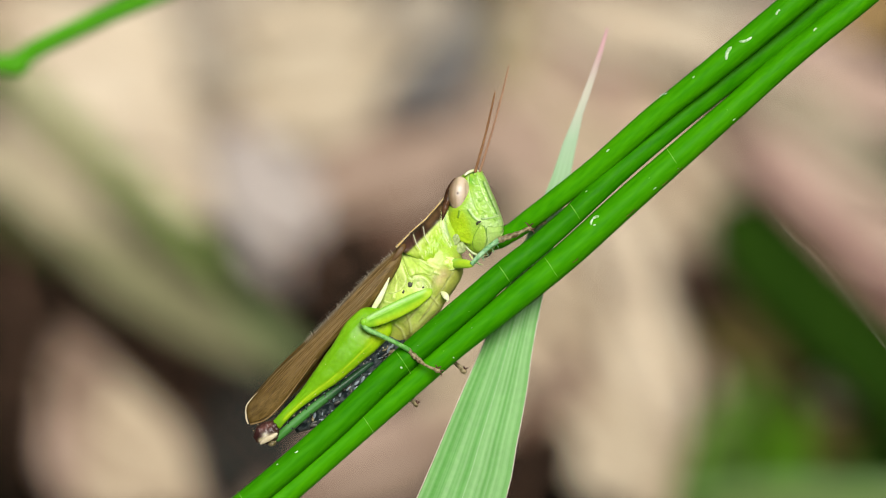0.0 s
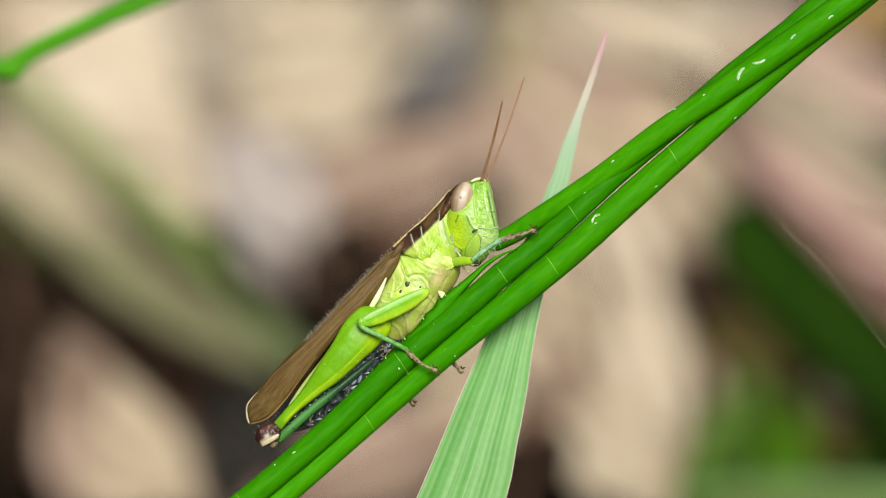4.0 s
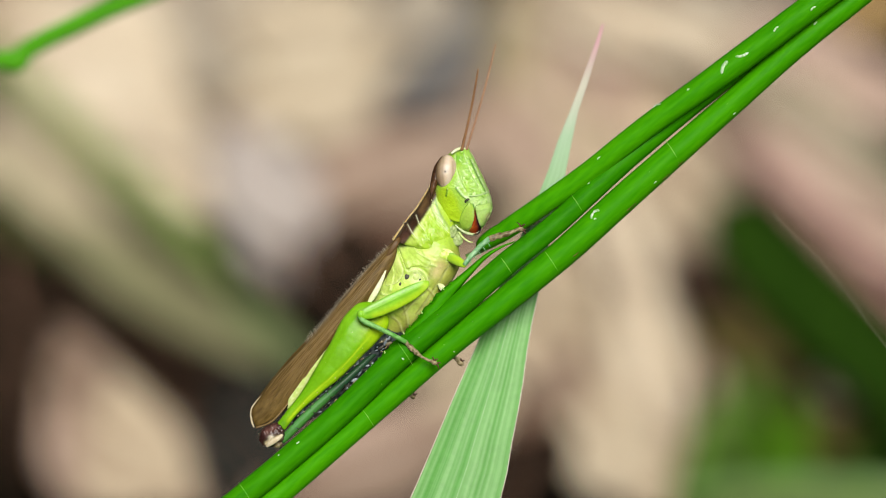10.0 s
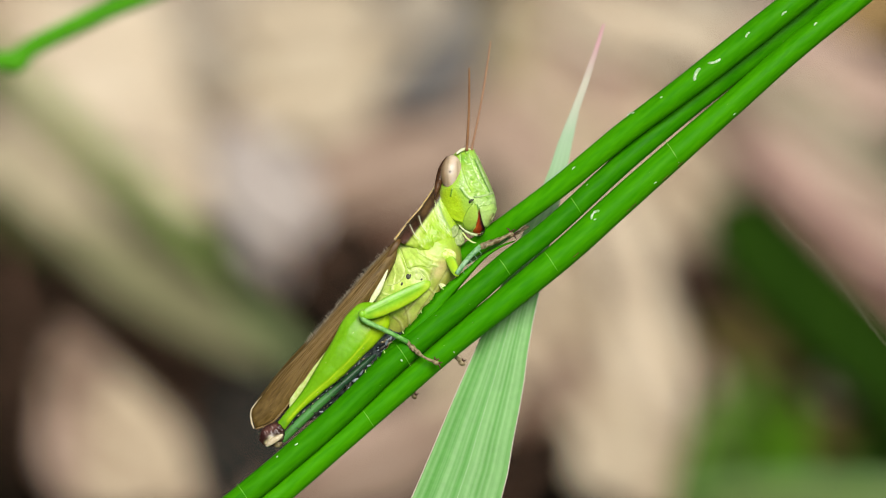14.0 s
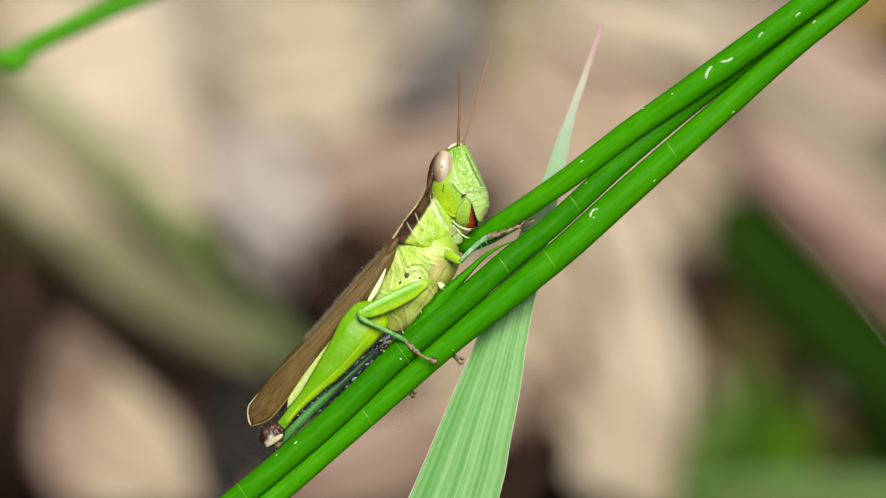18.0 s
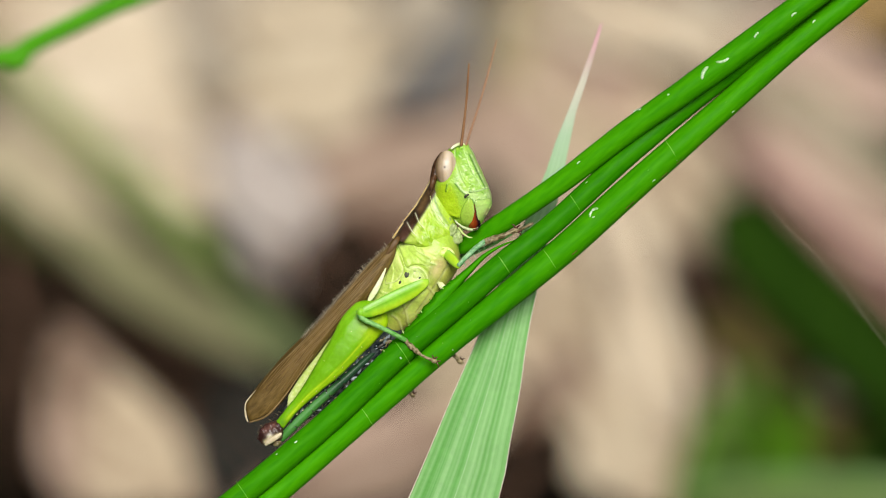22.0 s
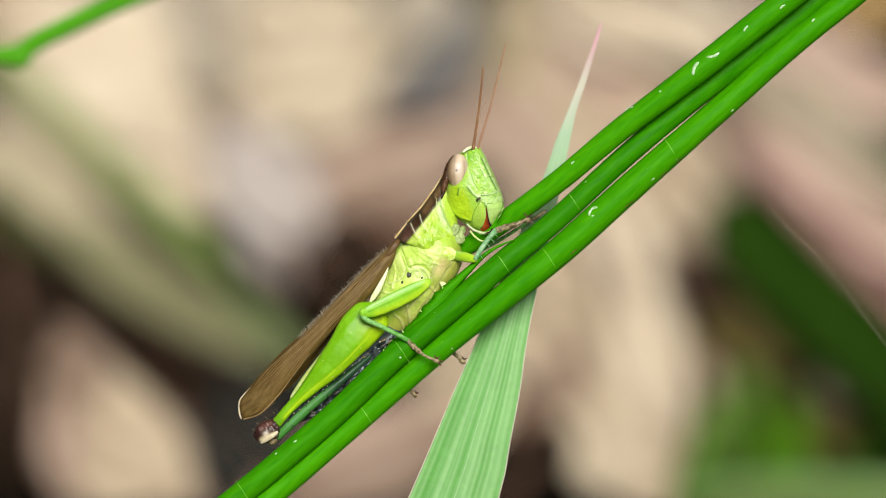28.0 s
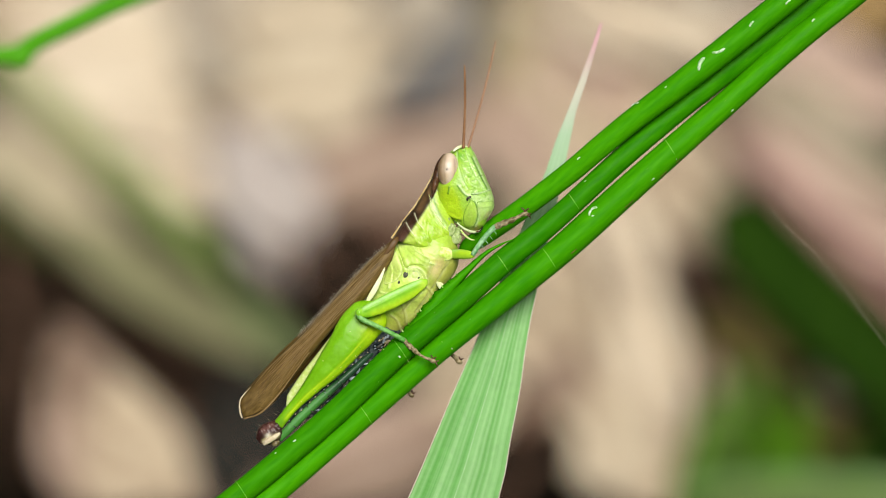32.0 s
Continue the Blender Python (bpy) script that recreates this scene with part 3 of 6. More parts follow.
LITTER_C = [
    ("dry_tan", 0.0384, 0.1923, 0.009, 0.0163, 0.0082, -70, -1, 2, 0.05, 71),
    ("dry_shade", 0.0374, 0.1671, 0.013, 0.0120, 0.0071, -53, -3, -1, 0.05, 72),
    ("dry_shade", 0.0335, 0.1665, 0.012, 0.0170, 0.0045, -79, 3, 0, 0.05, 73),
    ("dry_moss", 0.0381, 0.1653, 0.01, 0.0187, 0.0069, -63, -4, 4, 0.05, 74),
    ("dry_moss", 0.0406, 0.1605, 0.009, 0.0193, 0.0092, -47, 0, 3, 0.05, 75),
    ("dry_shade", 0.0519, 0.1627, 0.004, 0.0239, 0.0132, -36, 4, 1, 0.05, 76),
    ("dry_shade", 0.0424, 0.1591, 0.002, 0.0238, 0.0110, -62, 2, 3, 0.05, 77),
    ("dry_moss", 0.0480, 0.1651, 0.006, 0.0205, 0.0095, -44, -1, 1, 0.05, 78),
    ("dry_moss", 0.0549, 0.1499, 0.003, 0.0209, 0.0146, -41, -3, 4, 0.05, 79),
    ("dry_sage", 0.0534, 0.1523, 0.007, 0.0078, 0.0073, 21, -2, 4, 0.08, 80),
    ("dry_brown", 0.0582, 0.1512, 0.008, 0.0126, 0.0071, -65, 0, 1, 0.06, 81),
    ("dry_tan", 0.0366, 0.1490, 0.01, 0.0139, 0.0029, -79, -4, 4, 0.05, 82),
    ("dry_tan", 0.0039, 0.1747, 0.002, 0.0377, 0.0216, 51, 3, -3, 0.04, 83),
    ("dry_rust", -0.0084, 0.1366, 0.007, 0.0309, 0.0144, 30, -2, 1, 0.05, 84),
    ("dry_pink", -0.0107, 0.1389, 0.009, 0.0235, 0.0102, 34, -2, 3, 0.05, 85),
    ("dry_rust", -0.0181, 0.1312, 0.008, 0.0207, 0.0088, 39, 2, 3, 0.05, 86),
    ("dry_blackish", -0.0236, 0.1378, 0.01, 0.0174, 0.0082, -63, -3, 1, 0.05, 87),
    ("dry_tan", 0.0013, 0.1500, 0.003, 0.0259, 0.0138, 62, 3, 1, 0.05, 88),
    ("dry_rust", -0.0472, 0.1474, 0.008, 0.0298, 0.0116, -65, 3, -2, 0.05, 89),
    ("dry_tan", -0.0430, 0.1402, 0.009, 0.0350, 0.0144, -56, 2, 0, 0.05, 90),
    ("dry_rust", -0.0492, 0.1519, 0.0115, 0.0158, 0.0066, -61, 4, 0, 0.06, 91),
    ("dry_rose", -0.0493, 0.1379, 0.007, 0.0254, 0.0084, -72, -1, 4, 0.05, 92),
    ("dry_tan", -0.0407, 0.1340, 0.0105, 0.0253, 0.0104, -51, 1, 2, 0.05, 93),
    ("dry_pink", -0.0363, 0.1344, 0.006, 0.0172, 0.0070, -50, -1, 4, 0.05, 94),
    ("dry_pink", -0.0500, 0.1338, 0.0128, 0.0243, 0.0059, -82, 0, -2, 0.05, 95),
    ("dry_tan", -0.0432, 0.1285, 0.0115, 0.0151, 0.0100, -25, 3, 3, 0.05, 96),
    ("dry_blackish", -0.0279, 0.1491, 0.006, 0.0291, 0.0112, -69, -2, -2, 0.05, 97),
    ("dry_blackish", -0.0297, 0.1378, 0.007, 0.0209, 0.0101, -57, -4, 3, 0.05, 98),
    ("dry_blackish", -0.0247, 0.1496, 0.0105, 0.0176, 0.0109, -51, 1, -4, 0.05, 99),
    ("dry_shade", -0.0372, 0.1531, 0.0105, 0.0294, 0.0064, -45, -1, -1, 0.05, 100),
    ("dry_shade", -0.0577, 0.1539, 0.0125, 0.0513, 0.0073, -81, 1, 1, 0.05, 101),
    ("dry_shade", -0.0597, 0.1697, 0.0125, 0.0288, 0.0131, -67, 0, 3, 0.05, 102),
    ("dry_shade", -0.0572, 0.1586, 0.0128, 0.0219, 0.0078, -74, -2, -2, 0.05, 103),
    ("dry_shade", -0.0524, 0.1654, 0.0125, 0.0285, 0.0092, -45, 2, 2, 0.05, 104),
    ("dry_shade", -0.0559, 0.1369, 0.013, 0.0247, 0.0051, -79, -1, 2, 0.05, 105),
]
BLADES = [
    ("grass_dim", [(-0.0672, 0.2117, 0.022), (-0.0608, 0.2031, 0.022), (-0.0519, 0.1907, 0.022), (-0.0424, 0.1776, 0.022), (-0.0349, 0.1672, 0.022), (-0.0292, 0.1583, 0.022)], [0.0039, 0.0046, 0.0049, 0.0050, 0.0041, 0.0012], "dull olive green grass blade over the litter"),
    ("grass_olive", [(-0.0424, 0.1739, 0.026), (-0.0378, 0.1672, 0.026), (-0.0330, 0.1606, 0.026), (-0.0285, 0.1536, 0.026)], [0.0011, 0.0031, 0.0032, 0.0010], "green grass blade over the litter"),
    ("grass_dun", [(-0.0680, 0.1970, 0.015), (-0.0567, 0.1849, 0.015), (-0.0473, 0.1738, 0.015), (-0.0389, 0.1641, 0.015)], [0.0090, 0.0102, 0.0104, 0.0037], "broad withered dun grass blade over the litter"),
    ("grass_drab", [(-0.0526, 0.1750, 0.018), (-0.0435, 0.1654, 0.018), (-0.0346, 0.1571, 0.018), (-0.0275, 0.1500, 0.018), (-0.0228, 0.1451, 0.018)], [0.0029, 0.0101, 0.0101, 0.0056, 0.0013], "broad drab grass blade over the litter"),
    ("grass_fade", [(-0.0301, 0.1595, 0.02), (-0.0253, 0.1531, 0.02), (-0.0206, 0.1468, 0.02), (-0.0167, 0.1412, 0.02)], [0.0014, 0.0050, 0.0044, 0.0012], "green grass blade near the soil"),
    ("grass_moss", [(-0.0649, 0.1825, 0.019), (-0.0587, 0.1738, 0.019), (-0.0520, 0.1666, 0.019)], [0.0045, 0.0055, 0.0023], "dark mossy grass blade near the soil"),
    ("grass_dark", [(0.0392, 0.1849, 0.015), (0.0439, 0.1738, 0.015), (0.0506, 0.1630, 0.015), (0.0588, 0.1502, 0.015), (0.0681, 0.1356, 0.015)], [0.0046, 0.0131, 0.0158, 0.0156, 0.0138], "broad dark green grass blade over the litter"),
    ("grass_wine", [(0.0406, 0.1951, 0.018), (0.0465, 0.1843, 0.018), (0.0534, 0.1720, 0.018), (0.0622, 0.1571, 0.018), (0.0720, 0.1412, 0.018)], [0.0014, 0.0031, 0.0035, 0.0034, 0.0028], "wine-brown withered grass stem over the litter"),
    ("grass_mid", [(0.0314, 0.1184, 0.012), (0.0346, 0.1323, 0.012), (0.0389, 0.1433, 0.012), (0.0428, 0.1524, 0.012)], [0.0051, 0.0072, 0.0071, 0.0019], "broad green grass blade near the soil"),
    ("grass_lime", [(0.0295, 0.1129, 0.026), (0.0403, 0.1143, 0.026), (0.0509, 0.1139, 0.026), (0.0650, 0.1121, 0.026)], [0.0016, 0.0031, 0.0035, 0.0037], "pale green grass blade lying across the litter"),
    ("grass_green", [(0.0470, 0.1501, 0.01), (0.0470, 0.1388, 0.01), (0.0448, 0.1269, 0.01)], [0.0020, 0.0045, 0.0044], "green grass blade lying on the soil"),
    ("grass_green", [(0.0411, 0.1445, 0.014), (0.0427, 0.1334, 0.014), (0.0421, 0.1226, 0.014)], [0.0012, 0.0034, 0.0029], "green grass blade lying on the soil"),
    ("grass_dark", [(0.0619, 0.1467, 0.01), (0.0566, 0.1377, 0.01), (0.0526, 0.1237, 0.01)], [0.0033, 0.0046, 0.0044], "dark green grass blade lying on the soil"),
    ("grass_olive", [(0.0345, 0.1184, 0.016), (0.0463, 0.1211, 0.016), (0.0607, 0.1195, 0.016)], [0.0041, 0.0063, 0.0064], "dull olive green grass blade lying on the soil"),
]


def outer_litter():
    """The litter that lies all round the watched spot, uncountable."""
    rnd = random.Random(5)
    kinds = ["dry_tan", "dry_cream", "dry_brown", "dry_pink", "dry_grey"]
    bms = {k: bmesh.new() for k in kinds}
    for i in range(420):
        a, r = rnd.random() * 6.283, 0.14 + 0.75 * rnd.random() ** 1.3
        x, y = r * math.cos(a), 0.19 + r * math.sin(a)
        if abs(x) < 0.105 and 0.10 < y < 0.30:
            continue
        k = rnd.choice(kinds)
        me = leaf_mesh("leaf", k, rnd.uniform(0.03, 0.07), rnd.uniform(0.015, 0.04), rnd.uniform(0.05, 0.2), i)
        me.transform(pose(x, y, 0.001 + 0.012 * rnd.random(), rnd.uniform(-14, 14), rnd.uniform(-14, 14), rnd.uniform(0, 360)))
        bms[k].from_mesh(me)
        bpy.data.meshes.remove(me)
    for k, bm in bms.items():
        ob = new("leaf_litter", mesh_of("leaf_litter", bm, k))
        tagged(ob, DRY[k].replace("leaf lying", "leaves scattered"), "leaf litter", kind="stuff")


# ---- the plants in focus ----
def stalk(name, label, points, pivot, material, rings, marks, ridges=9, depth=0.004, bruises=()):
    """A round green stalk through plan points (x, y, w, radius) with pale ring scars and whitish marks."""
    ob = thing(name, pivot, label, "stalk", "green stalks")
    body = rod(points, 36, 8, ridges=ridges, depth=depth)
    tree = tree_of(body)
    for x, y, half in rings:
        part("ring_scar", seam(tree, [(x - 0.62 * half, y - half), (x, y - 0.15 * half), (x + 0.72 * half, y + half)], 0.8, -0.5), "scar", ob, "pale ring scar")
    for x, y, dx, dy, r in marks:
        part("residue", seam(tree, [(x, y), (x + dx * 0.5 - dy * 0.12, y + dy * 0.5 + dx * 0.12), (x + dx, y + dy)], r, -0.5 * r), "droplet", ob, "whitish dried residue")
    for x, y, dx, dy in bruises:
        part("bruise", seam(tree, [(x, y), (x + dx * 0.5 + 0.6, y + dy * 0.5), (x + dx, y + dy)], 1.1, -0.75), "bruise", ob, "rusty brown bruise line")
    specks(ob, tree, points)
    part("stem", body, material, ob)
    return ob


def specks(ob, tree, points, count=6):
    """Tiny pale specks scattered along the watched length of a stalk."""
    rnd = random.Random(int(points[4][0]))
    line = [p for p in spline([q for q in points if 380 < q[0] < 1500], 8)]
    for i in range(count):
        p = line[int(rnd.random() * (len(line) - 1))]
        o = rnd.uniform(-0.75, 0.75) * p[3]
        x, y, q = p[0] + o * 0.65, p[1] + o * 0.76, rnd.uniform(0.4, 0.8)
        part("speck", bead(x, y, front_of(tree, x, y) + 0.2, q * 1.4, q, 0.6, rnd.uniform(0, 90), u=8, v=6), "scar" if i % 4 else "droplet", ob)


def stalks():
    lower = stalk("stalk", "smooth bright green round grass stalk with ring scars", [
        (-1010, 3150, -1450, 40), (-900, 2600, -900, 40), (-420, 1720, -200, 34), (240, 1084, 20, 22), (500, 864, 22, 21), (550, 821, 22, 21), (600, 777, 23, 21), (700, 689, 24, 21.5), (800, 602, 25, 22), (900, 522, 25, 24), (1000, 439.5, 25, 25.5),
        (1100, 349, 25, 25.5), (1200, 260.5, 25, 24), (1300, 173, 25, 22), (1400, 84, 24, 21.5), (1500, 4, 22, 21), (1800, -230, 10, 20), (2300, -520, -80, 15), (2900, -600, -300, 7), (3200, -500, -420, 2)],
        (800, 603, 25), "stalk", [(1185, 262, 17), (972, 459, 18), (648, 737, 18), (430, 940, 18)],
        [(1059, 370, -12, 4, 3.0), (1048, 374, -4, 11, 2.7), (1053, 384, -5, 2, 1.6), (1300, 196, -5, 4, 1.5), (1160, 318, -6, 4, 1.2), (800, 618, 2, 2, 1), (1444, 36, -6, 6, 2.0)],
        bruises=((1168, 316, 14, -12), (1196, 291, 10, -9), (1232, 262, 16, -14), (1105, 371, 18, -16), (1010, 452, 12, -10)))
    middle = stalk("stalk", "bright green round grass stalk under the grasshopper", [
        (-980, 3000, -1380, 42), (-850, 2480, -850, 42), (-380, 1620, -200, 36), (220, 1050, 20, 23), (430, 874, 40, 22), (500, 816, 41, 22), (600, 729, 42, 22), (700, 632, 41, 22.5), (800, 546, 38, 22.5), (850, 503, 35, 22), (900, 459, 32, 21), (950, 420, 28, 20), (1000, 377, 25, 19.5),
        (1100, 284.5, 20, 19.5), (1200, 199, 14, 20), (1250, 158, 12, 21), (1300, 117, 10, 23), (1400, 40, 6, 24), (1470, -18, 5, 23), (1800, -260, -20, 20), (2300, -600, -120, 14), (2800, -740, -300, 7), (3100, -700, -400, 2)],
        (710, 632, 40), "stalk_shaded", [(1016, 358, 15), (892, 470, 17), (712, 625, 20), (430, 872, 20)],
        [(1094, 258, -9, 7, 1.5), (708, 632, 3, 3, 2.0), (1230, 158, -6, 5, 1.2), (520, 784, 6, -4, 1.4), (488, 805, 3, -2, 1.4), (1040, 322, -4, 3, 1)])
    return lower, middle


def eaten_blade():
    """The folded blade that the insect feeds on; its lower end is chewed."""
    ob = thing("eaten_blade", (1242, 136, 50), "bright green folded grass blade with a chewed lower end", "grass blade")
    body = rod([(806, 462, -28, 3), (810, 458, -26, 9), (818, 451, -22, 14), (836, 439, -16, 16.5), (850, 431, -12, 17), (876, 413, -5, 18), (901.5, 395.5, 2, 18.5), (941.5, 367.5, 12, 19), (1001.5, 323.5, 24, 19.5), (1051.5, 283, 34, 20), (1101.5, 243, 40, 20.5), (1151.5, 206, 46, 21), (1201.5, 170, 50, 22), (1301, 95.5, 54, 23.5), (1420, 4, 56, 23),
                (1560, -102, 50, 22), (1850, -310, 20, 21), (2350, -660, -70, 17), (2850, -860, -260, 8), (3150, -840, -380, 2)], 36, 8, ridges=11, depth=0.004)
    tree = tree_of(body)
    for x, y, dx, dy, r in ((1246, 124, -12, 24, 3.8), (1258, 116, 24, -8, 3.0), (1128, 202, -14, 6, 2.0), (1334, 62, -8, 10, 2.4), (1178, 174, -4, 3, 1.4), (1022, 296, -6, 5, 1.2), (1400, 26, -10, 8, 2.2)):
        part("residue", seam(tree, [(x, y), (x + dx * 0.5 - dy * 0.12, y + dy * 0.5 + dx * 0.12), (x + dx, y + dy)], r, -0.5 * r), "droplet", ob, "whitish dried residue")
    part("folded_sheath", body, "stalk", ob)
    return ob


def chewed_remnant():
    """The strip that is left of the eaten blade, with a toothed upper edge."""
    ob = thing("chewed_blade_remnant", (640, 664, 20), "thin green strip of grass blade with a ragged chewed edge", "grass blade")
    rnd = random.Random(8)
    bm = bmesh.new()
    top = resample(spline([(560, 742), (640, 664), (690, 609), (714, 586), (748, 547), (773, 518), (798, 497), (825, 475), (856, 449), (884, 434), (910, 425)]), 60)
    low = resample(spline([(575, 756), (657, 684), (709, 640), (734, 612), (764, 574), (786, 543), (806, 517), (832, 486), (860, 456), (886, 438), (911, 427)]), 60)
    rings = []
    for i in range(60):
        a, b = top[i].copy(), low[i]
        if 14 < i < 44:
            a += (a - b) / np.linalg.norm(a - b) * rnd.uniform(-2.0, 2.5)
        thin = 1 - (i / 59) ** 4
        ring = [bm.verts.new(at(*(a + (b - a) * s), 46 + (w - 46) * thin)) for s, w in ((0, 46), (0.35, 52), (0.7, 52), (1, 44), (0.7, 40), (0.35, 40))]
        rings.append(ring)
    skin_rings(bm, rings)
    part("leaf_strip", bm, "stalk", ob)
    for i in range(15):
        k = 15 + int(i * 2.1 + rnd.uniform(-0.8, 0.8))
        x, y = top[k]
        part("fray", rod([(x + 1, y + 3, 48, 1.6), (x + rnd.uniform(-1, 1), y, 49, 1.0), (x + rnd.uniform(-2, 2), y - rnd.uniform(1, 4), 49, 0.3)], 5, 3), "fray" if i % 3 == 0 else "stalk", ob, "torn green fibre")
    return ob


def broad_blade():
    """The broad pale leaf behind the stalks, with ribs, pale margins and a pink tip."""
    ob = thing("broad_grass_blade", (880, 700, -10), "broad pale green grass leaf with ribs and a pink tip", "grass blade")
    left = [(-150, 3050), (250, 2100), (560, 1260), (724, 882), (766, 784), (808, 684), (846, 598), (900, 460), (957, 328), (979, 263), (994, 223), (1009, 188), (1024, 148), (1036, 118), (1049, 78), (1061, 43)]
    right = [(70, 3080), (480, 2130), (770, 1270), (882, 882), (902, 784), (920, 690), (934, 590), (962, 460), (993, 328), (1007, 258), (1015, 223), (1023, 184), (1036, 150), (1046, 116), (1057, 80), (1067, 41)]
    depth = [-1300, -300, 0, -8, -16, -26, -42, -66, -86, -92, -94, -94, -94, -94, -94, -94]
    n = 60
    a = resample(spline([(*p, d) for p, d in zip(left, depth)]), n)
    b = resample(spline([(*p, d) for p, d in zip(right, depth)]), n)

    def place(i, s, lift=0.0):
        p = a[i] + (b[i] - a[i]) * s
        wide = np.linalg.norm((a[i] - b[i])[:2])
        return at(p[0], p[1], p[2] + wide * (0.09 * math.sin(3.1 * s + 0.4) + 0.0022 * math.sin(s * 69 + 2 * math.sin(s * 9))) + lift)

    bm, rings = bmesh.new(), []
    rnd = random.Random(12)
    cols = [j / 72 for j in range(73)]
    layer = bm.verts.layers.float_color.new("pigment")
    dark, light = np.array((0.13, 0.38, 0.08)), np.array((0.32, 0.585, 0.24))
    tint = [min(1, max(0, 0.22 + 0.38 * s + 0.16 * math.sin(s * 69 + 2 * math.sin(s * 9)) + 0.2 * math.sin(s * 23 + 1) + rnd.uniform(-0.13, 0.13))) for s in cols]
    for i in range(n):
        ring = []
        for lift in (1.2, -1.2):
            for s, k in list(zip(cols, tint))[::1 if lift > 0 else -1]:
                v = bm.verts.new(place(i, s, lift))
                k = k + 0.15 * noise.noise(Vector((i * 0.35, s * 9, 3)))
                v[layer] = (*(dark + (light - dark) * k), 1)
                ring.append(v)
        rings.append(ring)
    skin_rings(bm, rings)
    part("leaf_blade", bm, blade_material(), ob)
    for s, r in ((0.07, 0.6), (0.15, 0.9), (0.22, 0.6), (0.29, 1.2), (0.36, 0.7), (0.43, 0.9), (0.50, 1.7), (0.56, 0.8), (0.62, 1.3), (0.68, 0.6), (0.74, 1.1), (0.81, 0.7), (0.88, 1.0), (0.94, 0.6)):
        bm = bmesh.new()
        last = n - 12 if s != 0.50 else n - 3
        sweep(bm, [place(i, s, 0.7) for i in range(last)], [1.0 * r * S * (1 - 0.75 * i / n) for i in range(last)], 6)
        part("rib", bm, "blade_rib", ob, "paler raised rib")
    for s in (0.0, 1.0):
        bm = bmesh.new()
        sweep(bm, [place(i, s) for i in range(n - 9)], [2.1 * S * (1 - 0.5 * i / n) for i in range(n - 9)], 6)
        part("margin", bm, "blade_edge", ob, "straw-coloured leaf margin")
    return ob


def blade_material():
    """Pale green that turns whitish and then pink along the last stretch of the leaf."""
    m = M["blade"]
    n, link = m.node_tree.nodes, m.node_tree.links.new
    b = n["Principled BSDF"]
    old = b.inputs["Base Color"].links[0].from_socket
    sep = n.new("ShaderNodeSeparateXYZ")
    link(n.new("ShaderNodeTexCoord").outputs["Object"], sep.inputs[0])
    last = old
    for colour, lo, hi in (((0.46, 0.60, 0.44), 0.0120, 0.0250), ((0.60, 0.58, 0.47), 0.0222, 0.0262), ((0.60, 0.36, 0.38), 0.0268, 0.0300)):
        r = n.new("ShaderNodeMapRange")
        r.inputs["From Min"].default_value, r.inputs["From Max"].default_value = lo, hi
        link(sep.outputs["Y"], r.inputs[0])
        mix = n.new("ShaderNodeMix")
        mix.data_type = "RGBA"
        link(r.outputs[0], mix.inputs[0])
        link(last, mix.inputs[6])
        mix.inputs[7].default_value = rgb(colour)
        last = mix.outputs[2]
    link(last, b.inputs["Base Color"])
    thin = n.new("ShaderNodeBsdfTranslucent")
    link(last, thin.inputs["Color"])
    both = n.new("ShaderNodeMixShader")
    both.inputs[0].default_value = 0.2
    link(b.outputs[0], both.inputs[1])
    link(thin.outputs[0], both.inputs[2])
    link(both.outputs[0], n["Material Output"].inputs["Surface"])
    return m


def far_stem():
    """The out-of-focus stem with a joint."""
    ob = thing("jointed_grass_stem", (38, 103, -850), "bright green grass stem with a swollen joint", "stalk")
    w = -850
    part("stem", rod([(30, 102, w, 21), (60, 78, w, 20), (130, 43, w, 20), (200, 11, w, 19), (280, -21, w, 18), (500, -116, w, 13), (900, -300, w, 10), (1200, -420, w, 4)], 12, 5), "far_green", ob)
    part("stem", rod([(40, 98, w, 20), (8, 102, w, 20), (-60, 116, w, 19), (-200, 180, w, 16), (-850, 560, w - 180, 16), (-1100, 1300, w - 500, 16), (-1350, 2700, w - 1000, 17)], 12, 5), "far_green", ob)
    part("joint", bead(30, 106, w, 30, 21, 22, 20), "far_green", ob, "swollen green stem joint")
    return ob


def silk():
    ob = thing("silk_thread", (1400, 420, -160), "fine pale spider silk thread", "thread")
    part("strand", rod([(1290, 318, -160, 0.2), (1330, 330, -160, 0.22), (1390, 400, -160, 0.3), (1445, 452, -160, 0.3), (1500, 520, -160, 0.22), (1600, 650, -160, 0.3), (1900, 1000, -300, 0.3)], 5, 4), "hair", ob)
    return ob

# ---- the grasshopper ----
P = {}   # its moving parts


def striped(bm, line, base=(0.30, 0.55, 0.035)):
    """A leg's colours: lime, with a highlight painted as a pale bluish stripe along its upper side."""
    return pigment(bm, base, [(line, 2.4, 1.4, (0.36, 0.62, 0.22)), ([(p[0] - 3, p[1] - 6) for p in line], 1.6, 0.8, (0.14, 0.40, 0.06)), ([(p[0] + 5, p[1] + 18) for p in line], 6, 3, (0.40, 0.60, 0.015))])


def claws(parent, x, y, w, dx, dy, spread=4.0):
    """Two hooked claws and a pad at the end of a foot."""
    for s in (-1, 1):
        part("claw", rod([(x, y, w, 1.6), (x + dx * 5 - s * dy * spread, y + dy * 5 + s * dx * spread, w + 2, 1.2), (x + dx * 8 - s * dy * spread * 1.6 - 1, y + dy * 8 + s * dx * spread * 1.6 + 2, w, 0.4)], 6, 3), "knee", parent, "small dark hooked claw")


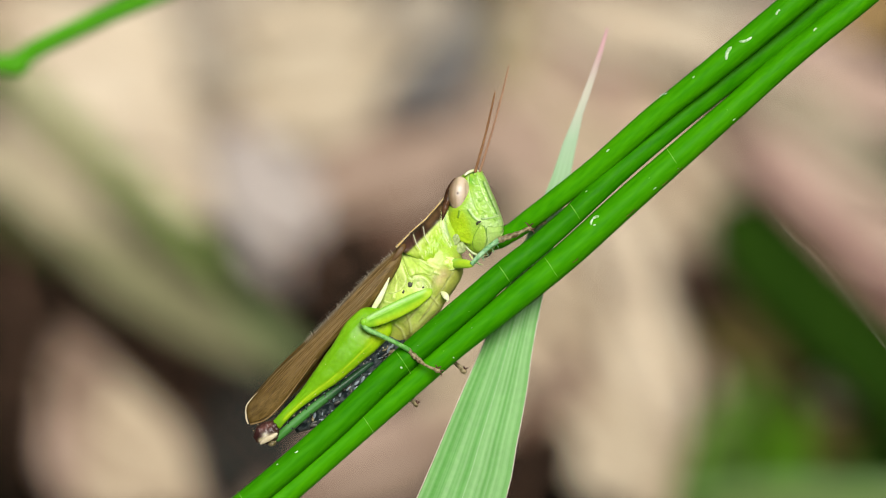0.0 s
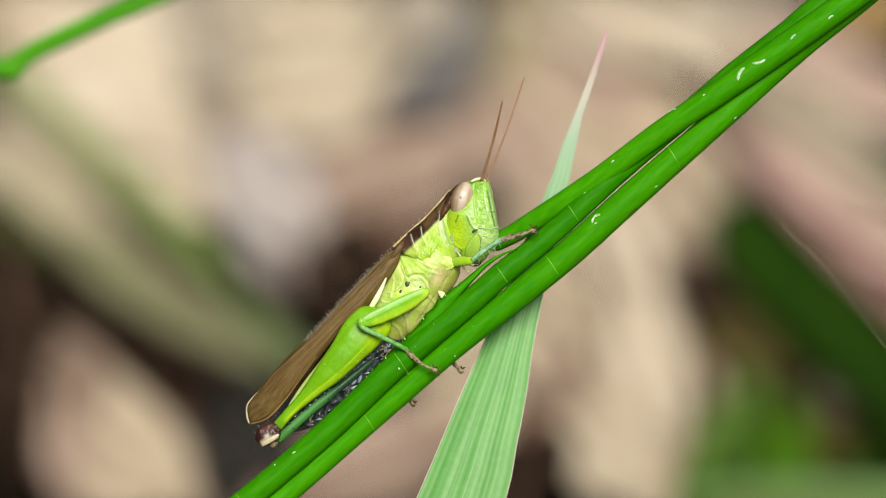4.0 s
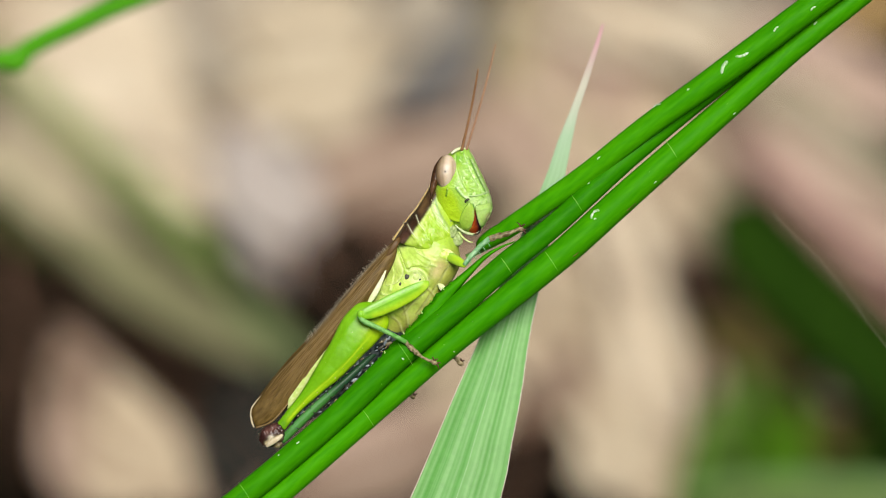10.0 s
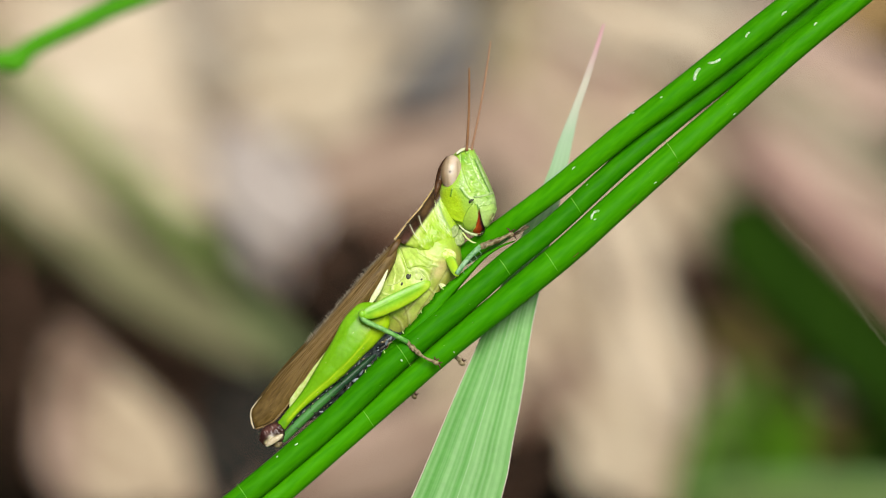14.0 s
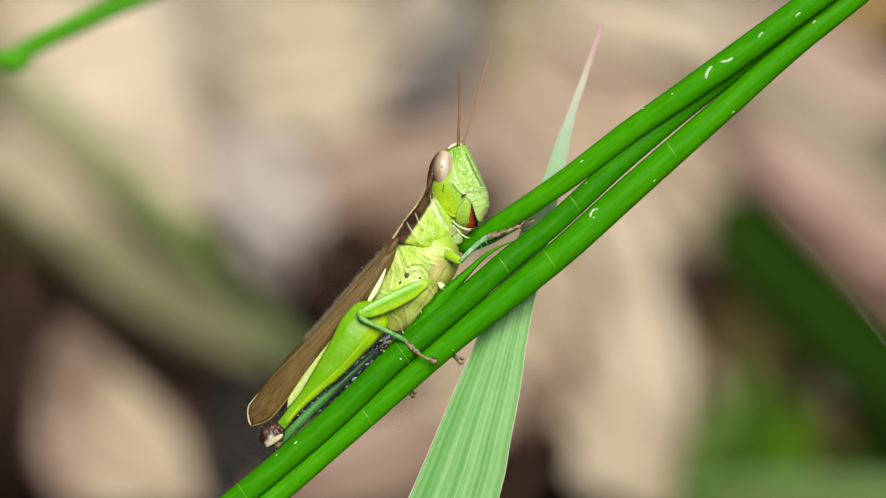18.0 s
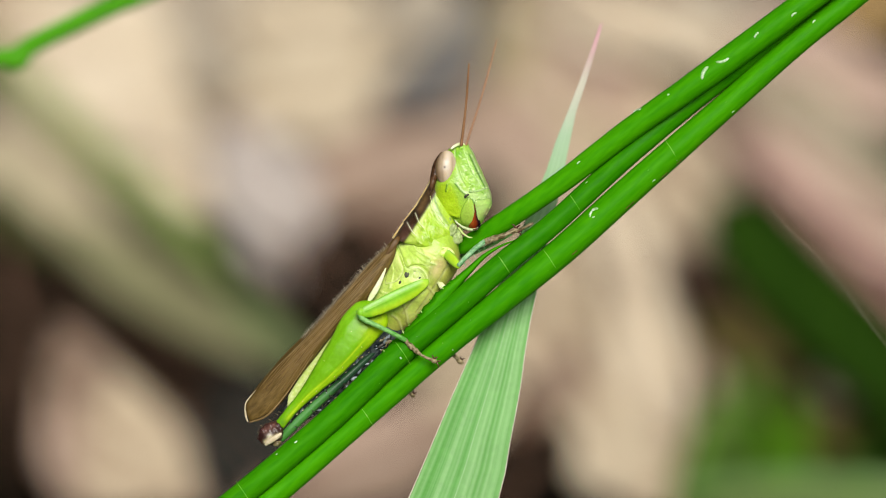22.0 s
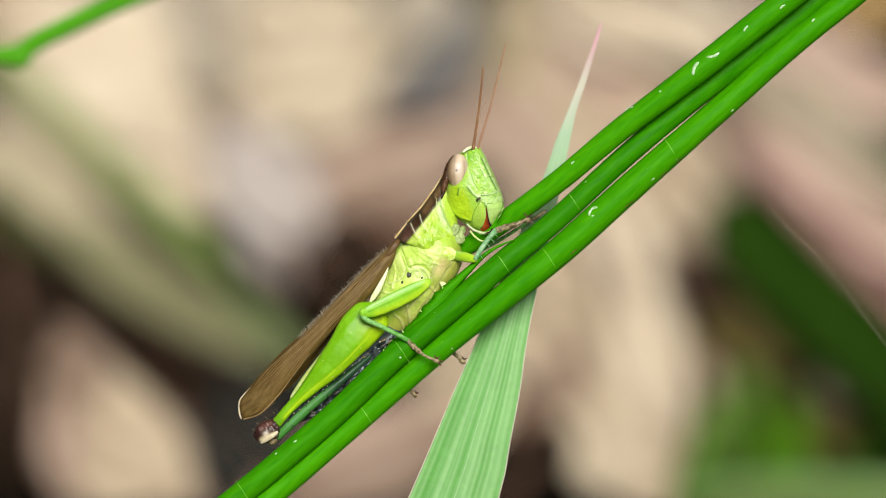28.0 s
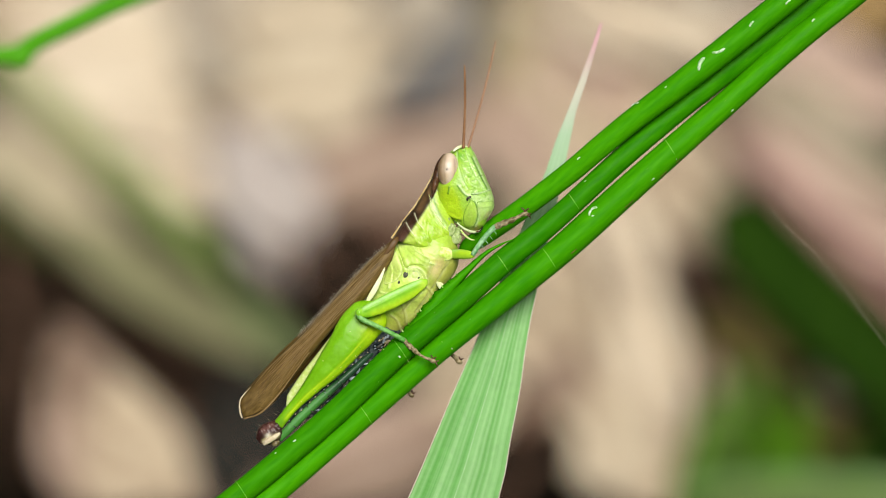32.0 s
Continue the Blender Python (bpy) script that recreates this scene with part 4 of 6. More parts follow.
def grasshopper():
    g = thing("grasshopper", (720, 495, 0), "green and brown short-horned grasshopper clinging to stalks and feeding", "grasshopper")

    # middle body
    body = loft([(750, 388), (726, 410), (704, 427), (684, 452), (668, 486), (656, 520), (650, 545)], [(800, 408), (812, 440), (812, 474), (790, 510), (765, 546), (728, 580), (694, 600)],
                [30, 44, 50, 52, 50, 44, 34], -8, 140, 130, 0.8)
    RING = [(725, 480), (734, 476), (745, 478), (754, 487), (757, 500), (752, 511), (745, 516)]
    creases = [[(704, 432), (716, 456), (726, 476)], [(722, 420), (738, 444), (762, 458)], [(686, 454), (694, 480), (690, 512)], [(768, 468), (756, 500), (734, 530), (714, 556)], [(796, 466), (780, 492), (762, 520), (738, 554)], [(712, 534), (720, 556), (722, 574)], [(676, 520), (700, 523), (724, 514)], [(740, 500), (760, 512), (772, 526)], [(736, 452), (752, 464), (772, 470)], [(694, 560), (706, 570), (712, 588)]]
    sculpt(body, [(c, 1.4, -1.2) for c in creases] + [([(p[0] + 4, p[1] - 2) for p in c], 2.4, 0.8) for c in creases] + [(RING, 1.8, -1.8), ([(p[0] * 1.18 - 132.8, p[1] * 1.18 - 88.6) for p in RING], 2.0, 2.0), ([(738, 490)], 11, 5), ([(786, 480)], 12, 4), ([(764, 512)], 14, 4), ([(738, 548)], 14, 4), ([(712, 572)], 12, 3), ([(690, 486)], 16, 4), ([(722, 446)], 14, 3), ([(748, 432)], 12, 3)],
           [(5, 0.35), (15, 0.8)])
    side_lines = fine_lines(5, 60, [(704, 434), (756, 440), (752, 470), (690, 500)], 1.1, 0.35, 11) + fine_lines(6, 26, [(768, 470), (800, 474), (730, 580), (706, 540)], 0.5, 1.2, 8)
    sculpt(body, [(c, 0.9, 0.5 if k % 2 else -0.7) for k, c in enumerate(side_lines)])
    lime, pale, beige = (0.385, 0.585, 0.055), (0.50, 0.645, 0.145), (0.36, 0.40, 0.065)
    # fine wrinkles carry painted light and shade: raised ones paler, pressed ones darker
    pigment(body, lime, [([(690, 466), (680, 500), (668, 528)], 15, 5, pale), ([(726, 432), (734, 452)], 12, 6, pale), ([(712, 500), (722, 518)], 12, 6, (0.60, 0.76, 0.14)), ([(752, 446), (764, 460)], 7, 4, (0.62, 0.74, 0.16)), ([(806, 462), (782, 500), (750, 540), (712, 578), (694, 596)], 23, 4, beige), ([(778, 470), (770, 482)], 8, 4, (0.60, 0.50, 0.22)), ([(760, 524), (736, 556)], 7, 4, (0.48, 0.50, 0.14)), ([(756, 500), (748, 524), (728, 548)], 8, 5, (0.44, 0.58, 0.10)),
                         ([(720, 588), (700, 600)], 7, 4, (0.26, 0.24, 0.06)), ([(728, 566), (716, 556)], 4, 3, (0.52, 0.58, 0.14))] + [(c, 1.0, 0.7, (0.66, 0.75, 0.32) if i in (0, 1, 2, 6, 8) else (0.50, 0.54, 0.20)) for i, c in enumerate(creases)] + [([(p[0] - 3, p[1] + 1) for p in c], 0.8, 0.6, (0.24, 0.42, 0.025) if i in (0, 1, 2, 6, 8) else (0.24, 0.25, 0.05)) for i, c in enumerate(creases)] + [(c, 0.6, 0.5, (0.58, 0.71, 0.22) if k % 2 else (0.34, 0.52, 0.05)) for k, c in enumerate(side_lines[:60])] + [(RING, 1.0, 0.6, (0.70, 0.80, 0.34)), ([(738, 489)], 8, 3, (0.70, 0.80, 0.40))])
    tree = tree_of(body)
    PLATES = [[(706, 438), (718, 428), (730, 427), (741, 446), (758, 456), (764, 462), (757, 474), (742, 471), (728, 473), (719, 476), (712, 458)], [(693, 458), (702, 446), (709, 462), (715, 482), (706, 498), (694, 504), (681, 505), (686, 480)]]
    for outline, base, glow in ((PLATES[0], (0.44, 0.63, 0.09), (0.58, 0.70, 0.22)), (PLATES[1], (0.50, 0.65, 0.13), (0.62, 0.72, 0.26))):
        plate_bm = patch_on(tree, outline, 1.3)
        pigment(plate_bm, base, [([outline[0], outline[1], outline[2]], 6, 4, glow), ([outline[4], outline[6]], 5, 4, tuple(0.8 * c for c in base)), (outline + outline[:1], 1.0, 0.5, tuple(0.72 * c for c in base)), ([(p[0] - 2.6, p[1] - 1) for p in outline[2:7]], 0.9, 0.5, glow)])
        part("side_plate", sculpt(plate_bm, [], [(5, 0.4), (2.6, 0.25)]), "cuticle", g, "pale plate of the thorax side")
    part("wing_base", rod([(683, 476, 43, 0.8), (679, 486, 46, 2.4), (673, 499, 47, 3.8), (666, 513, 47, 5.0), (657, 528, 46, 4.6), (651, 537, 45, 2.0)], 12, 5, 0.5), "cream", g, "cream strip at the wing base")
    part("breathing_hole", sculpt(bead(720, 488, front_of(tree, 720, 488) - 0.6, 3.8, 6.4, 1.8, -25), [], [(5, 2.0)]), "groove", g, "small dark breathing hole")
    part("breathing_lip", bead(734, 488, front_of(tree, 734, 488) - 1.4, 8.0, 10.0, 3.0, 8), "pale_side", g, "whitish lip of the breathing hole")
    part("pit", bead(708, 502, front_of(tree, 708, 502) - 0.4, 2.2, 3.6, 1.8, -20), "groove", g)
    part("pit", bead(743, 494, front_of(tree, 743, 494) - 0.4, 2.4, 1.6, 1.6, 30), "groove", g)
    part("suture", seam(tree, RING, 0.4, 0.0), "pale", g, "pale ring ridge round the hip")
    part("suture", seam(tree, [(742, 483), (750, 492), (751, 503)], 0.35, 0.0), "pale", g, "pale ring ridge round the hip")
    for line in ([(702, 436), (708, 449), (717, 475)], [(690, 463), (696, 482), (705, 499)], [(672, 516), (690, 522), (708, 520)], [(724, 424), (734, 446), (750, 458)]):
        part("suture", seam(tree, line, 0.4, -0.1), "pale", g, "pale suture line")
    part("breast_spine", rod([(775, 502, 32, 2), (780, 506, 36, 5.2), (784, 511, 38, 5.4), (786, 516, 39, 2.6), (785, 520, 39, 0.4)], 10, 4, 0.5), "cream", g, "short white breast spine")
    part("thorax", body, "cuticle", g)

    # pronotum: side lobe, brown dorsal band and tan keel
    shield = loft([(772, 306), (758, 334), (738, 366), (718, 392), (697, 424)], [(800, 372), (808, 412), (796, 438), (762, 452), (722, 436)], [18, 28, 42, 50, 46], -6, 130, 120, 0.8)
    slash = [[(736, 380), (742, 396), (750, 406)], [(721, 396), (729, 411), (737, 421)]]
    folds = [[(760, 346), (766, 372), (780, 396), (794, 414)], [(738, 430), (756, 438), (776, 430)], [(764, 384), (758, 408), (762, 430)], [(728, 440), (750, 446), (774, 442)]]
    sculpt(shield, [(c, 1.4, 0.9) for c in slash] + [([(p[0] - 4, p[1]) for p in c], 2.0, -2.0) for c in slash] + [(c, 1.8, -1.5) for c in folds] + [([(764, 380), (750, 412)], 10, 3)], [(4.5, 0.3), (12, 0.6)])
    lobe_lines = fine_lines(9, 55, [(764, 372), (800, 400), (782, 440), (728, 428)], 1.0, 0.5, 9)
    sculpt(shield, [(c, 0.9, 0.5 if k % 2 else -0.7) for k, c in enumerate(lobe_lines)])
    band = [(774, 306), (758, 334), (740, 364), (720, 392), (698, 424)]
    # shade of the groove behind the cheek and of the lobe wrinkles painted in
    pigment(shield, (0.395, 0.595, 0.04), [([(769, 350), (778, 378), (794, 402)], 1.6, 0.7, (0.15, 0.28, 0.05)), ([(758, 346), (764, 362), (774, 381), (789, 403)], 3.8, 1.2, (0.56, 0.66, 0.40)), ([(756, 372), (742, 400), (728, 424)], 9, 4, (0.50, 0.65, 0.11)), ([(770, 400), (760, 428)], 10, 5, (0.324, 0.558, 0.018)), *((c, 0.6, 0.5, (0.52, 0.68, 0.16) if k % 2 else (0.28, 0.48, 0.02)) for k, c in enumerate(lobe_lines)), (band, 19, 0.7, (0.038, 0.020, 0.007)), ([(752, 354), (744, 372)], 5, 2, (0.14, 0.08, 0.03)), ([(722, 406), (712, 418)], 9, 2, (0.085, 0.040, 0.024)), ([(738, 388), (730, 398)], 5, 1.5, (0.041, 0.018, 0.007)), ([(768, 330), (762, 344)], 4, 2, (0.15, 0.09, 0.035))]
            + [(c, 0.5, 0.45, (0.72, 0.74, 0.48)) for c in slash])
    tree = tree_of(shield)
    pr = part("pronotum", shield, "cuticle", g, "lime green pronotum with a dark brown back", (700, 424, 0))
    P["pronotum"] = pr
    part("keel", rod([(773, 306, -4, 1.6), (758, 333, -4, 1.7), (739, 364, -4, 1.8), (719, 390, -4, 1.9), (703, 413, -4, 2.3), (695, 424, -4, 2.2)], 8, 5), "keel", pr, "tan keel along the back")
    part("collar", seam(tree, [(762, 346), (768, 372), (781, 396), (796, 414)], 0.5, 0.0), "pale", pr, "pale collar rim behind the head")
    # dark beads stand in for shaded notches between pronotum and front hip
    part("notch_shade", bead(774, 440, front_of(tree, 774, 440), 3.2, 2.0, 2, -30), "groove", pr)
    part("notch_shade", bead(757, 452, front_of(tree, 757, 450, 40), 3.4, 1.3, 2, 10), "groove", pr)
    for x, y, w, rx, ry in ((790, 396, 15, 7, 12), (799, 409, 17, 10, 13), (809, 424, 14, 10, 11), (813, 411, 12, 7, 9)):
        part("neck_fold", sculpt(bead(x, y, w, rx, ry, 6, -30, u=24, v=18), [], [(5, 2.2)]), "neck", g, "grey-green neck membrane")
    rnd = random.Random(4)
    for i in range(9):
        s = i / 8
        x, y = 770 - 72 * s, 322 + 100 * s
        part("bristle", rod([(x - 1, y - 1, 2, 0.5), (x - 3, y - 4, 3, 0.36), (x - 4 + rnd.uniform(-3, 2), y - 7, 3, 0.2)], 4, 3), "hair", pr, "fine pale bristle")

    # abdomen
    abdomen = loft([(652, 545), (610, 580), (560, 640), (520, 700), (500, 730)], [(716, 590), (676, 636), (620, 690), (560, 738), (520, 752)], [34, 34, 30, 22, 10], [-8, -6, -2, 0, 0], 26, 20, 0.9)
    tree = tree_of(abdomen)
    part("pale_side", loft([(654, 532), (622, 560), (590, 594), (560, 632), (532, 668), (510, 702)], [(660, 540), (630, 566), (600, 600), (572, 640), (540, 690), (508, 726)], [4, 8, 9, 9, 8, 4], [30, 27, 24, 22, 20, 18], 30, 14), "pale_side", g, "pale yellow-green abdomen side")
    part("abdomen", abdomen, "abdomen", g)
    for i in range(80):
        s, o, q = rnd.random() ** 1.4, rnd.uniform(-14, 15), rnd.uniform(0.8, 3.8) ** 1.1
        x, y = 694 - 160 * s + o * 0.66, 604 + 138 * s + o * 0.7
        part("mottle", bead(x, y, 28.5 - 3 * s, q * 1.9, q * 0.8, 0.7, rnd.uniform(0, 90), u=8, v=6), ("abdomen_tan", "abdomen_blue", "abdomen_blue", "spine", "abdomen_tan", "spine", "abdomen_blue")[i % 7], g, "bluish or cream fleck of the abdomen")

    # wings
    piv = (690, 440, 10)
    wing = loft([(706, 420), (676, 448), (640, 484), (600, 528), (556, 580), (504, 632), (470, 668), (436, 708), (432, 722)], [(702, 442), (695, 466), (669, 508), (641, 542), (609, 570), (586, 596), (557, 632), (522, 678), (486, 725), (440, 747)],
                [8, 14, 18, 20, 20, 18, 15, 10, 5], [34, 32, 30, 28, 24, 18, 14, 10, 8], 44, 20, 0.9)
    tree = tree_of(wing)
    top = [(706, 420), (676, 448), (640, 484), (600, 528), (556, 580), (504, 632), (470, 668), (436, 708)]
    low = [(700, 442), (690, 462), (660, 503), (632, 538), (602, 566), (553, 628), (520, 676), (484, 724)]
    a, b = resample(spline(top), 40), resample(spline(low), 40)
    near = part("wing_cover", wing, "wing", g, "folded brown wing cover with raised veins", piv)
    P["near_wing"] = near
    for s, lo, hi, r in ((0.06, 0, 39, 1.0), (0.13, 8, 38, 0.6), (0.2, 3, 38, 0.7), (0.27, 12, 39, 0.55), (0.34, 6, 39, 0.6), (0.42, 4, 37, 0.8), (0.48, 14, 39, 0.5), (0.54, 9, 39, 0.6), (0.61, 6, 38, 0.7), (0.67, 16, 37, 0.5), (0.73, 12, 38, 0.6), (0.81, 5, 38, 0.8), (0.9, 8, 38, 0.6)):
        line = [a[i] + (b[i] - a[i]) * (s + 0.025 * math.sin(i * 0.5 + s * 20)) for i in range(lo, hi, 3)]
        part("vein", seam(tree, line, r, 0.2, per=4, n=5), "vein", near, "tan longitudinal vein")
    for k in range(40):
        s, i = rnd.uniform(0.12, 0.85), rnd.randrange(5, 36)
        p, q = a[i] + (b[i] - a[i]) * s, a[min(i + 2, 39)] + (b[min(i + 2, 39)] - a[min(i + 2, 39)]) * s
        part("wing_cell", seam(tree, [p, (p + q) / 2, q], 0.5, -0.1, per=3, n=5), "wing_cell", near, "dark cell between veins")
    for k in range(60):
        s, i = rnd.uniform(0.08, 0.86), rnd.randrange(6, 38)
        p = a[i] + (b[i] - a[i]) * s
        q = a[i] + (b[i] - a[i]) * (s + rnd.uniform(0.05, 0.09))
        part("cross_vein", seam(tree, [p, (p + q) / 2, q], 0.38, 0.1, per=3, n=5), "vein", near, "fine cross vein")
    part("wing_margin", rod([(452, 690, 15, 0.3), (441, 702, 12, 0.9), (433, 715, 10, 1.4), (433, 734, 10, 1.9), (437, 746, 10, 1.2)], 6, 5), "knee_pale", near, "pale wing tip margin")
    part("wing_fold", rod([(440, 747, 12, 1.4), (470, 736, 16, 1.8), (500, 704, 20, 1.4), (520, 676, 24, 1.1), (553, 628, 34, 1.0)], 6, 5), "vein", near, "tan lower wing margin")
    part("shoulder", rod([(707, 421, 36, 3), (702, 428, 42, 5.5), (694, 439, 44, 5), (684, 453, 43, 2.5), (676, 466, 42, 0.8)], 10, 5, 0.3), "wing_cell", near, "dark wing shoulder")
    far = loft([(704, 418), (640, 480), (556, 574), (500, 630), (440, 700)], [(696, 446), (655, 510), (595, 592), (520, 690), (446, 738)], [8, 14, 14, 12, 4], [-24, -26, -22, -14, -6], 26, 14, 0.9)
    P["far_wing"] = part("wing_cover", far, "wing", g, "folded brown wing cover beneath the other", piv)
    for i in range(84):
        s = i / 83
        x, y = 684 - 150 * s + rnd.uniform(-1.5, 1.5), 440 + 157 * s
        h = rnd.uniform(5, 12) * (1 - 0.6 * max(0, s - 0.6) / 0.4)
        lean = rnd.uniform(0.1, 0.9)
        part("fringe_hair", rod([(x + 2, y + 3, -4, 0.42), (x - h * 0.3 * lean, y - h * 0.5, -5, 0.36), (x - h * 0.7 * lean - 1, y - h * (0.9 - 0.3 * lean), -5, 0.16)], 4, 3), "hair", P["far_wing"], "fine pale fringe hair")

    # head
    head_pivot = (794, 306, 10)
    skull = loft([(816, 264), (800, 274), (786, 292), (777, 320), (772, 350), (778, 374), (792, 390), (806, 399), (818, 408), (832, 416)], [(836, 264), (846, 281), (857, 305), (867, 329), (875, 349), (877, 363), (873, 381), (866, 396), (858, 407), (847, 415)],
                 [10, 24, 36, 44, 46, 44, 40, 34, 26, 12], -8, 180, 200, 0.85)
    ridges = [[(812, 274), (813, 296), (820, 320), (830, 339)], [(826, 270), (834, 292), (846, 318), (860, 339)], [(838, 268), (852, 294), (867, 322), (878, 350)], [(774, 362), (784, 382), (798, 393), (816, 400)]]
    grooves = [[(838, 349), (852, 347), (870, 341)], [(850, 373), (864, 371), (879, 367)], [(843, 362), (848, 376), (848, 390), (842, 406)], [(798, 336), (797, 343), (796, 348)], [(813, 334), (822, 346), (832, 354)], [(838, 284), (850, 310), (866, 342)]]
    sculpt(skull, [(c, 1.2, 1.1) for c in ridges] + [([(p[0] + 4, p[1]) for p in c], 2.0, -1.0) for c in ridges[:3]] + [(c, 1.3, -1.9) for c in grooves[:5]] + [(c, 1.1, -0.8) for c in grooves[5:]] + [([(798, 366)], 16, 3), ([(772, 352), (780, 378), (796, 391), (816, 399)], 3.0, 2.2), ([(776, 352), (784, 374), (798, 386), (816, 393)], 2.4, -1.6), ([(816, 276)], 6, -2.5), ([(834, 356)], 3.5, -5), ([(866, 392)], 9, 2)], [(2.6, 0.25), (6, 0.4)] )
    creased = fine_lines(21, 70, [(816, 276), (840, 276), (874, 360), (842, 360)], 0.3, 1.2, 5)
    sculpt(skull, [(c, 1.1, 0.75 if k % 2 else -0.9) for k, c in enumerate(creased)])
    # face highlight, lit ridges and shaded grooves are painted in to strengthen the relief
    pigment(skull, (0.33, 0.57, 0.045), [([(838, 282), (852, 316), (864, 344), (866, 372)], 17, 4, (0.32, 0.57, 0.09)), ([(842, 292), (856, 330)], 5, 4, (0.40, 0.64, 0.16)), ([(800, 364), (794, 350), (806, 384)], 17, 2, (0.40, 0.60, 0.014)), ([(817, 282)], 6, 2, (0.123, 0.37, 0.013)), ([(826, 310), (816, 330)], 7, 4, (0.326, 0.546, 0.114)), ([(838, 352), (854, 362), (872, 356)], 8, 3, (0.50, 0.70, 0.26)), ([(776, 330), (774, 350)], 4, 2, (0.396, 0.484, 0.088)), ([(846, 408), (834, 416)], 4, 2, (0.264, 0.299, 0.088))]
            + [(c, 0.7, 0.5, (0.50, 0.71, 0.26) if k % 2 else (0.20, 0.43, 0.04)) for k, c in enumerate(creased)] + [(c, 0.9, 0.5, (0.52, 0.72, 0.30)) for c in ridges] + [(c, 1.3, 0.4, (0.075, 0.22, 0.015)) for c in grooves] + [([(p[0] + 2.8, p[1] - 0.6) for p in c], 1.0, 0.6, (0.55, 0.72, 0.34)) for c in grooves if c is not grooves[3]])
    tree = tree_of(skull)
    head = part("head", skull, "cuticle_fine", g, "", head_pivot)
    P["head"] = head
    part("subocular_pit", bead(833, 355, front_of(tree, 833, 355) + 0.6, 4.6, 2.2, 2.0, 25), "groove", head, "small black pit below the face ridge")
    part("subocular_pit", bead(830, 358, front_of(tree, 830, 358) + 0.4, 1.8, 2.6, 1.6), "groove", head)
    part("crown", rod([(805, 273, 20, 1.6), (813, 267, 14, 2.8), (822, 264, 8, 2.4), (830, 265, 4, 1.4)], 8, 4), "cream", head, "whitish crown edge")
    part("temple_stripe", rod([(792, 280, 16, 5), (782, 298, 16, 7.5), (776, 318, 18, 7), (772, 336, 20, 5), (769, 350, 22, 2), (767, 356, 22, 0.5)], 12, 5, 1.0), "brown", head, "brown stripe behind the eye")
    eye = bead(796, 305.5, 22, 18.5, 30, 18, -6, u=64, v=48)
    # the whitish mid streak is the eye's highlight, painted as pigment
    pigment(eye, (0.60, 0.47, 0.325), [([(784, 282), (780, 300), (783, 322)], 6, 2.5, (0.24, 0.15, 0.075)), ([(791, 280), (789, 304), (791, 328)], 1.6, 0.9, (0.34, 0.25, 0.16)), ([(800, 282), (800, 306), (799, 328)], 2.4, 1.4, (0.60, 0.50, 0.38)), ([(807, 288), (808, 306), (806, 324)], 1.4, 0.9, (0.36, 0.27, 0.17)), ([(797, 296), (796, 306)], 2.6, 2.2, (0.80, 0.74, 0.66)), ([(794, 305)], 1.6, 0.8, (0.08, 0.06, 0.05))])
    part("eye", eye, "eye_skin", head, "smooth beige compound eye")
    # mouth
    red = patch_on(tree, [(847, 368), (850, 378), (854, 394), (858, 404), (856, 412), (848, 416), (836, 411), (841, 402), (844, 386)], 1.2)
    pigment(red, (0.30, 0.045, 0.008), [([(852, 374), (855, 396), (858, 408), (852, 418)], 5.6, 0.9, (0.010, 0.005, 0.012)), ([(838, 414), (843, 404)], 3, 1.5, (0.42, 0.10, 0.016))])
    P["mandible"] = part("mandible", red, "cuticle_smooth", head, "rust-red mandible with a black edge", (847, 380, 26))
    part("lower_lip", rod([(812, 400, 22, 1.4), (820, 407, 23, 1.8), (830, 413, 23, 2.4), (841, 416, 22, 2.6), (850, 415, 21, 2.0), (856, 411, 20, 0.8)], 8, 4), "lip_white", head, "whitish lower lip")
    JAW = [(836, 359), (843, 364), (847, 378), (846, 392), (840, 405), (831, 411), (822, 404), (821, 388), (827, 372)]
    jaw = patch_on(tree, JAW, 3.0)
    pigment(jaw, (0.36, 0.58, 0.06), [([(836, 366), (834, 396)], 4, 2, (0.352, 0.546, 0.07)), ([(844, 374), (846, 388), (840, 404), (831, 411)], 1.2, 0.8, (0.44, 0.598, 0.158)), (JAW + JAW[:1], 0.8, 0.35, (0.10, 0.24, 0.02))])
    sculpt(jaw, [], [(5, 0.3)])
    P["jaw"] = part("jaw_plate", jaw, "cuticle_fine", head, "green plate over the mandible", (836, 360, 30))
    LIP = [(847, 364), (861, 362), (875, 360), (878, 370), (873, 383), (866, 394), (859, 402), (853, 400), (849, 384)]
    lip = patch_on(tree, LIP, 3.0)
    pigment(lip, (0.42, 0.63, 0.16), [([(872, 382), (868, 392)], 4, 2, (0.44, 0.36, 0.24)), ([(852, 378), (852, 404)], 2, 1, (0.44, 0.616, 0.229)), ([(860, 376), (874, 373)], 3, 2, (0.405, 0.598, 0.194)), (LIP + LIP[:1], 0.8, 0.35, (0.10, 0.24, 0.02))])
    sculpt(lip, [([(862, 376), (862, 400)], 2, -0.6)], [(5, 0.3)])
    P["lip"] = part("labrum", lip, "cuticle_fine", head, "pale green upper lip", (864, 366, 26))
    for pts in ([(818, 412, 18, 1.8), (826, 422, 20, 1.8), (836, 429, 21, 1.5), (843, 430, 21, 0.9)],):
        part("palp", rod(pts, 8, 4), "pale_side", head, "jointed pale mouth feeler")

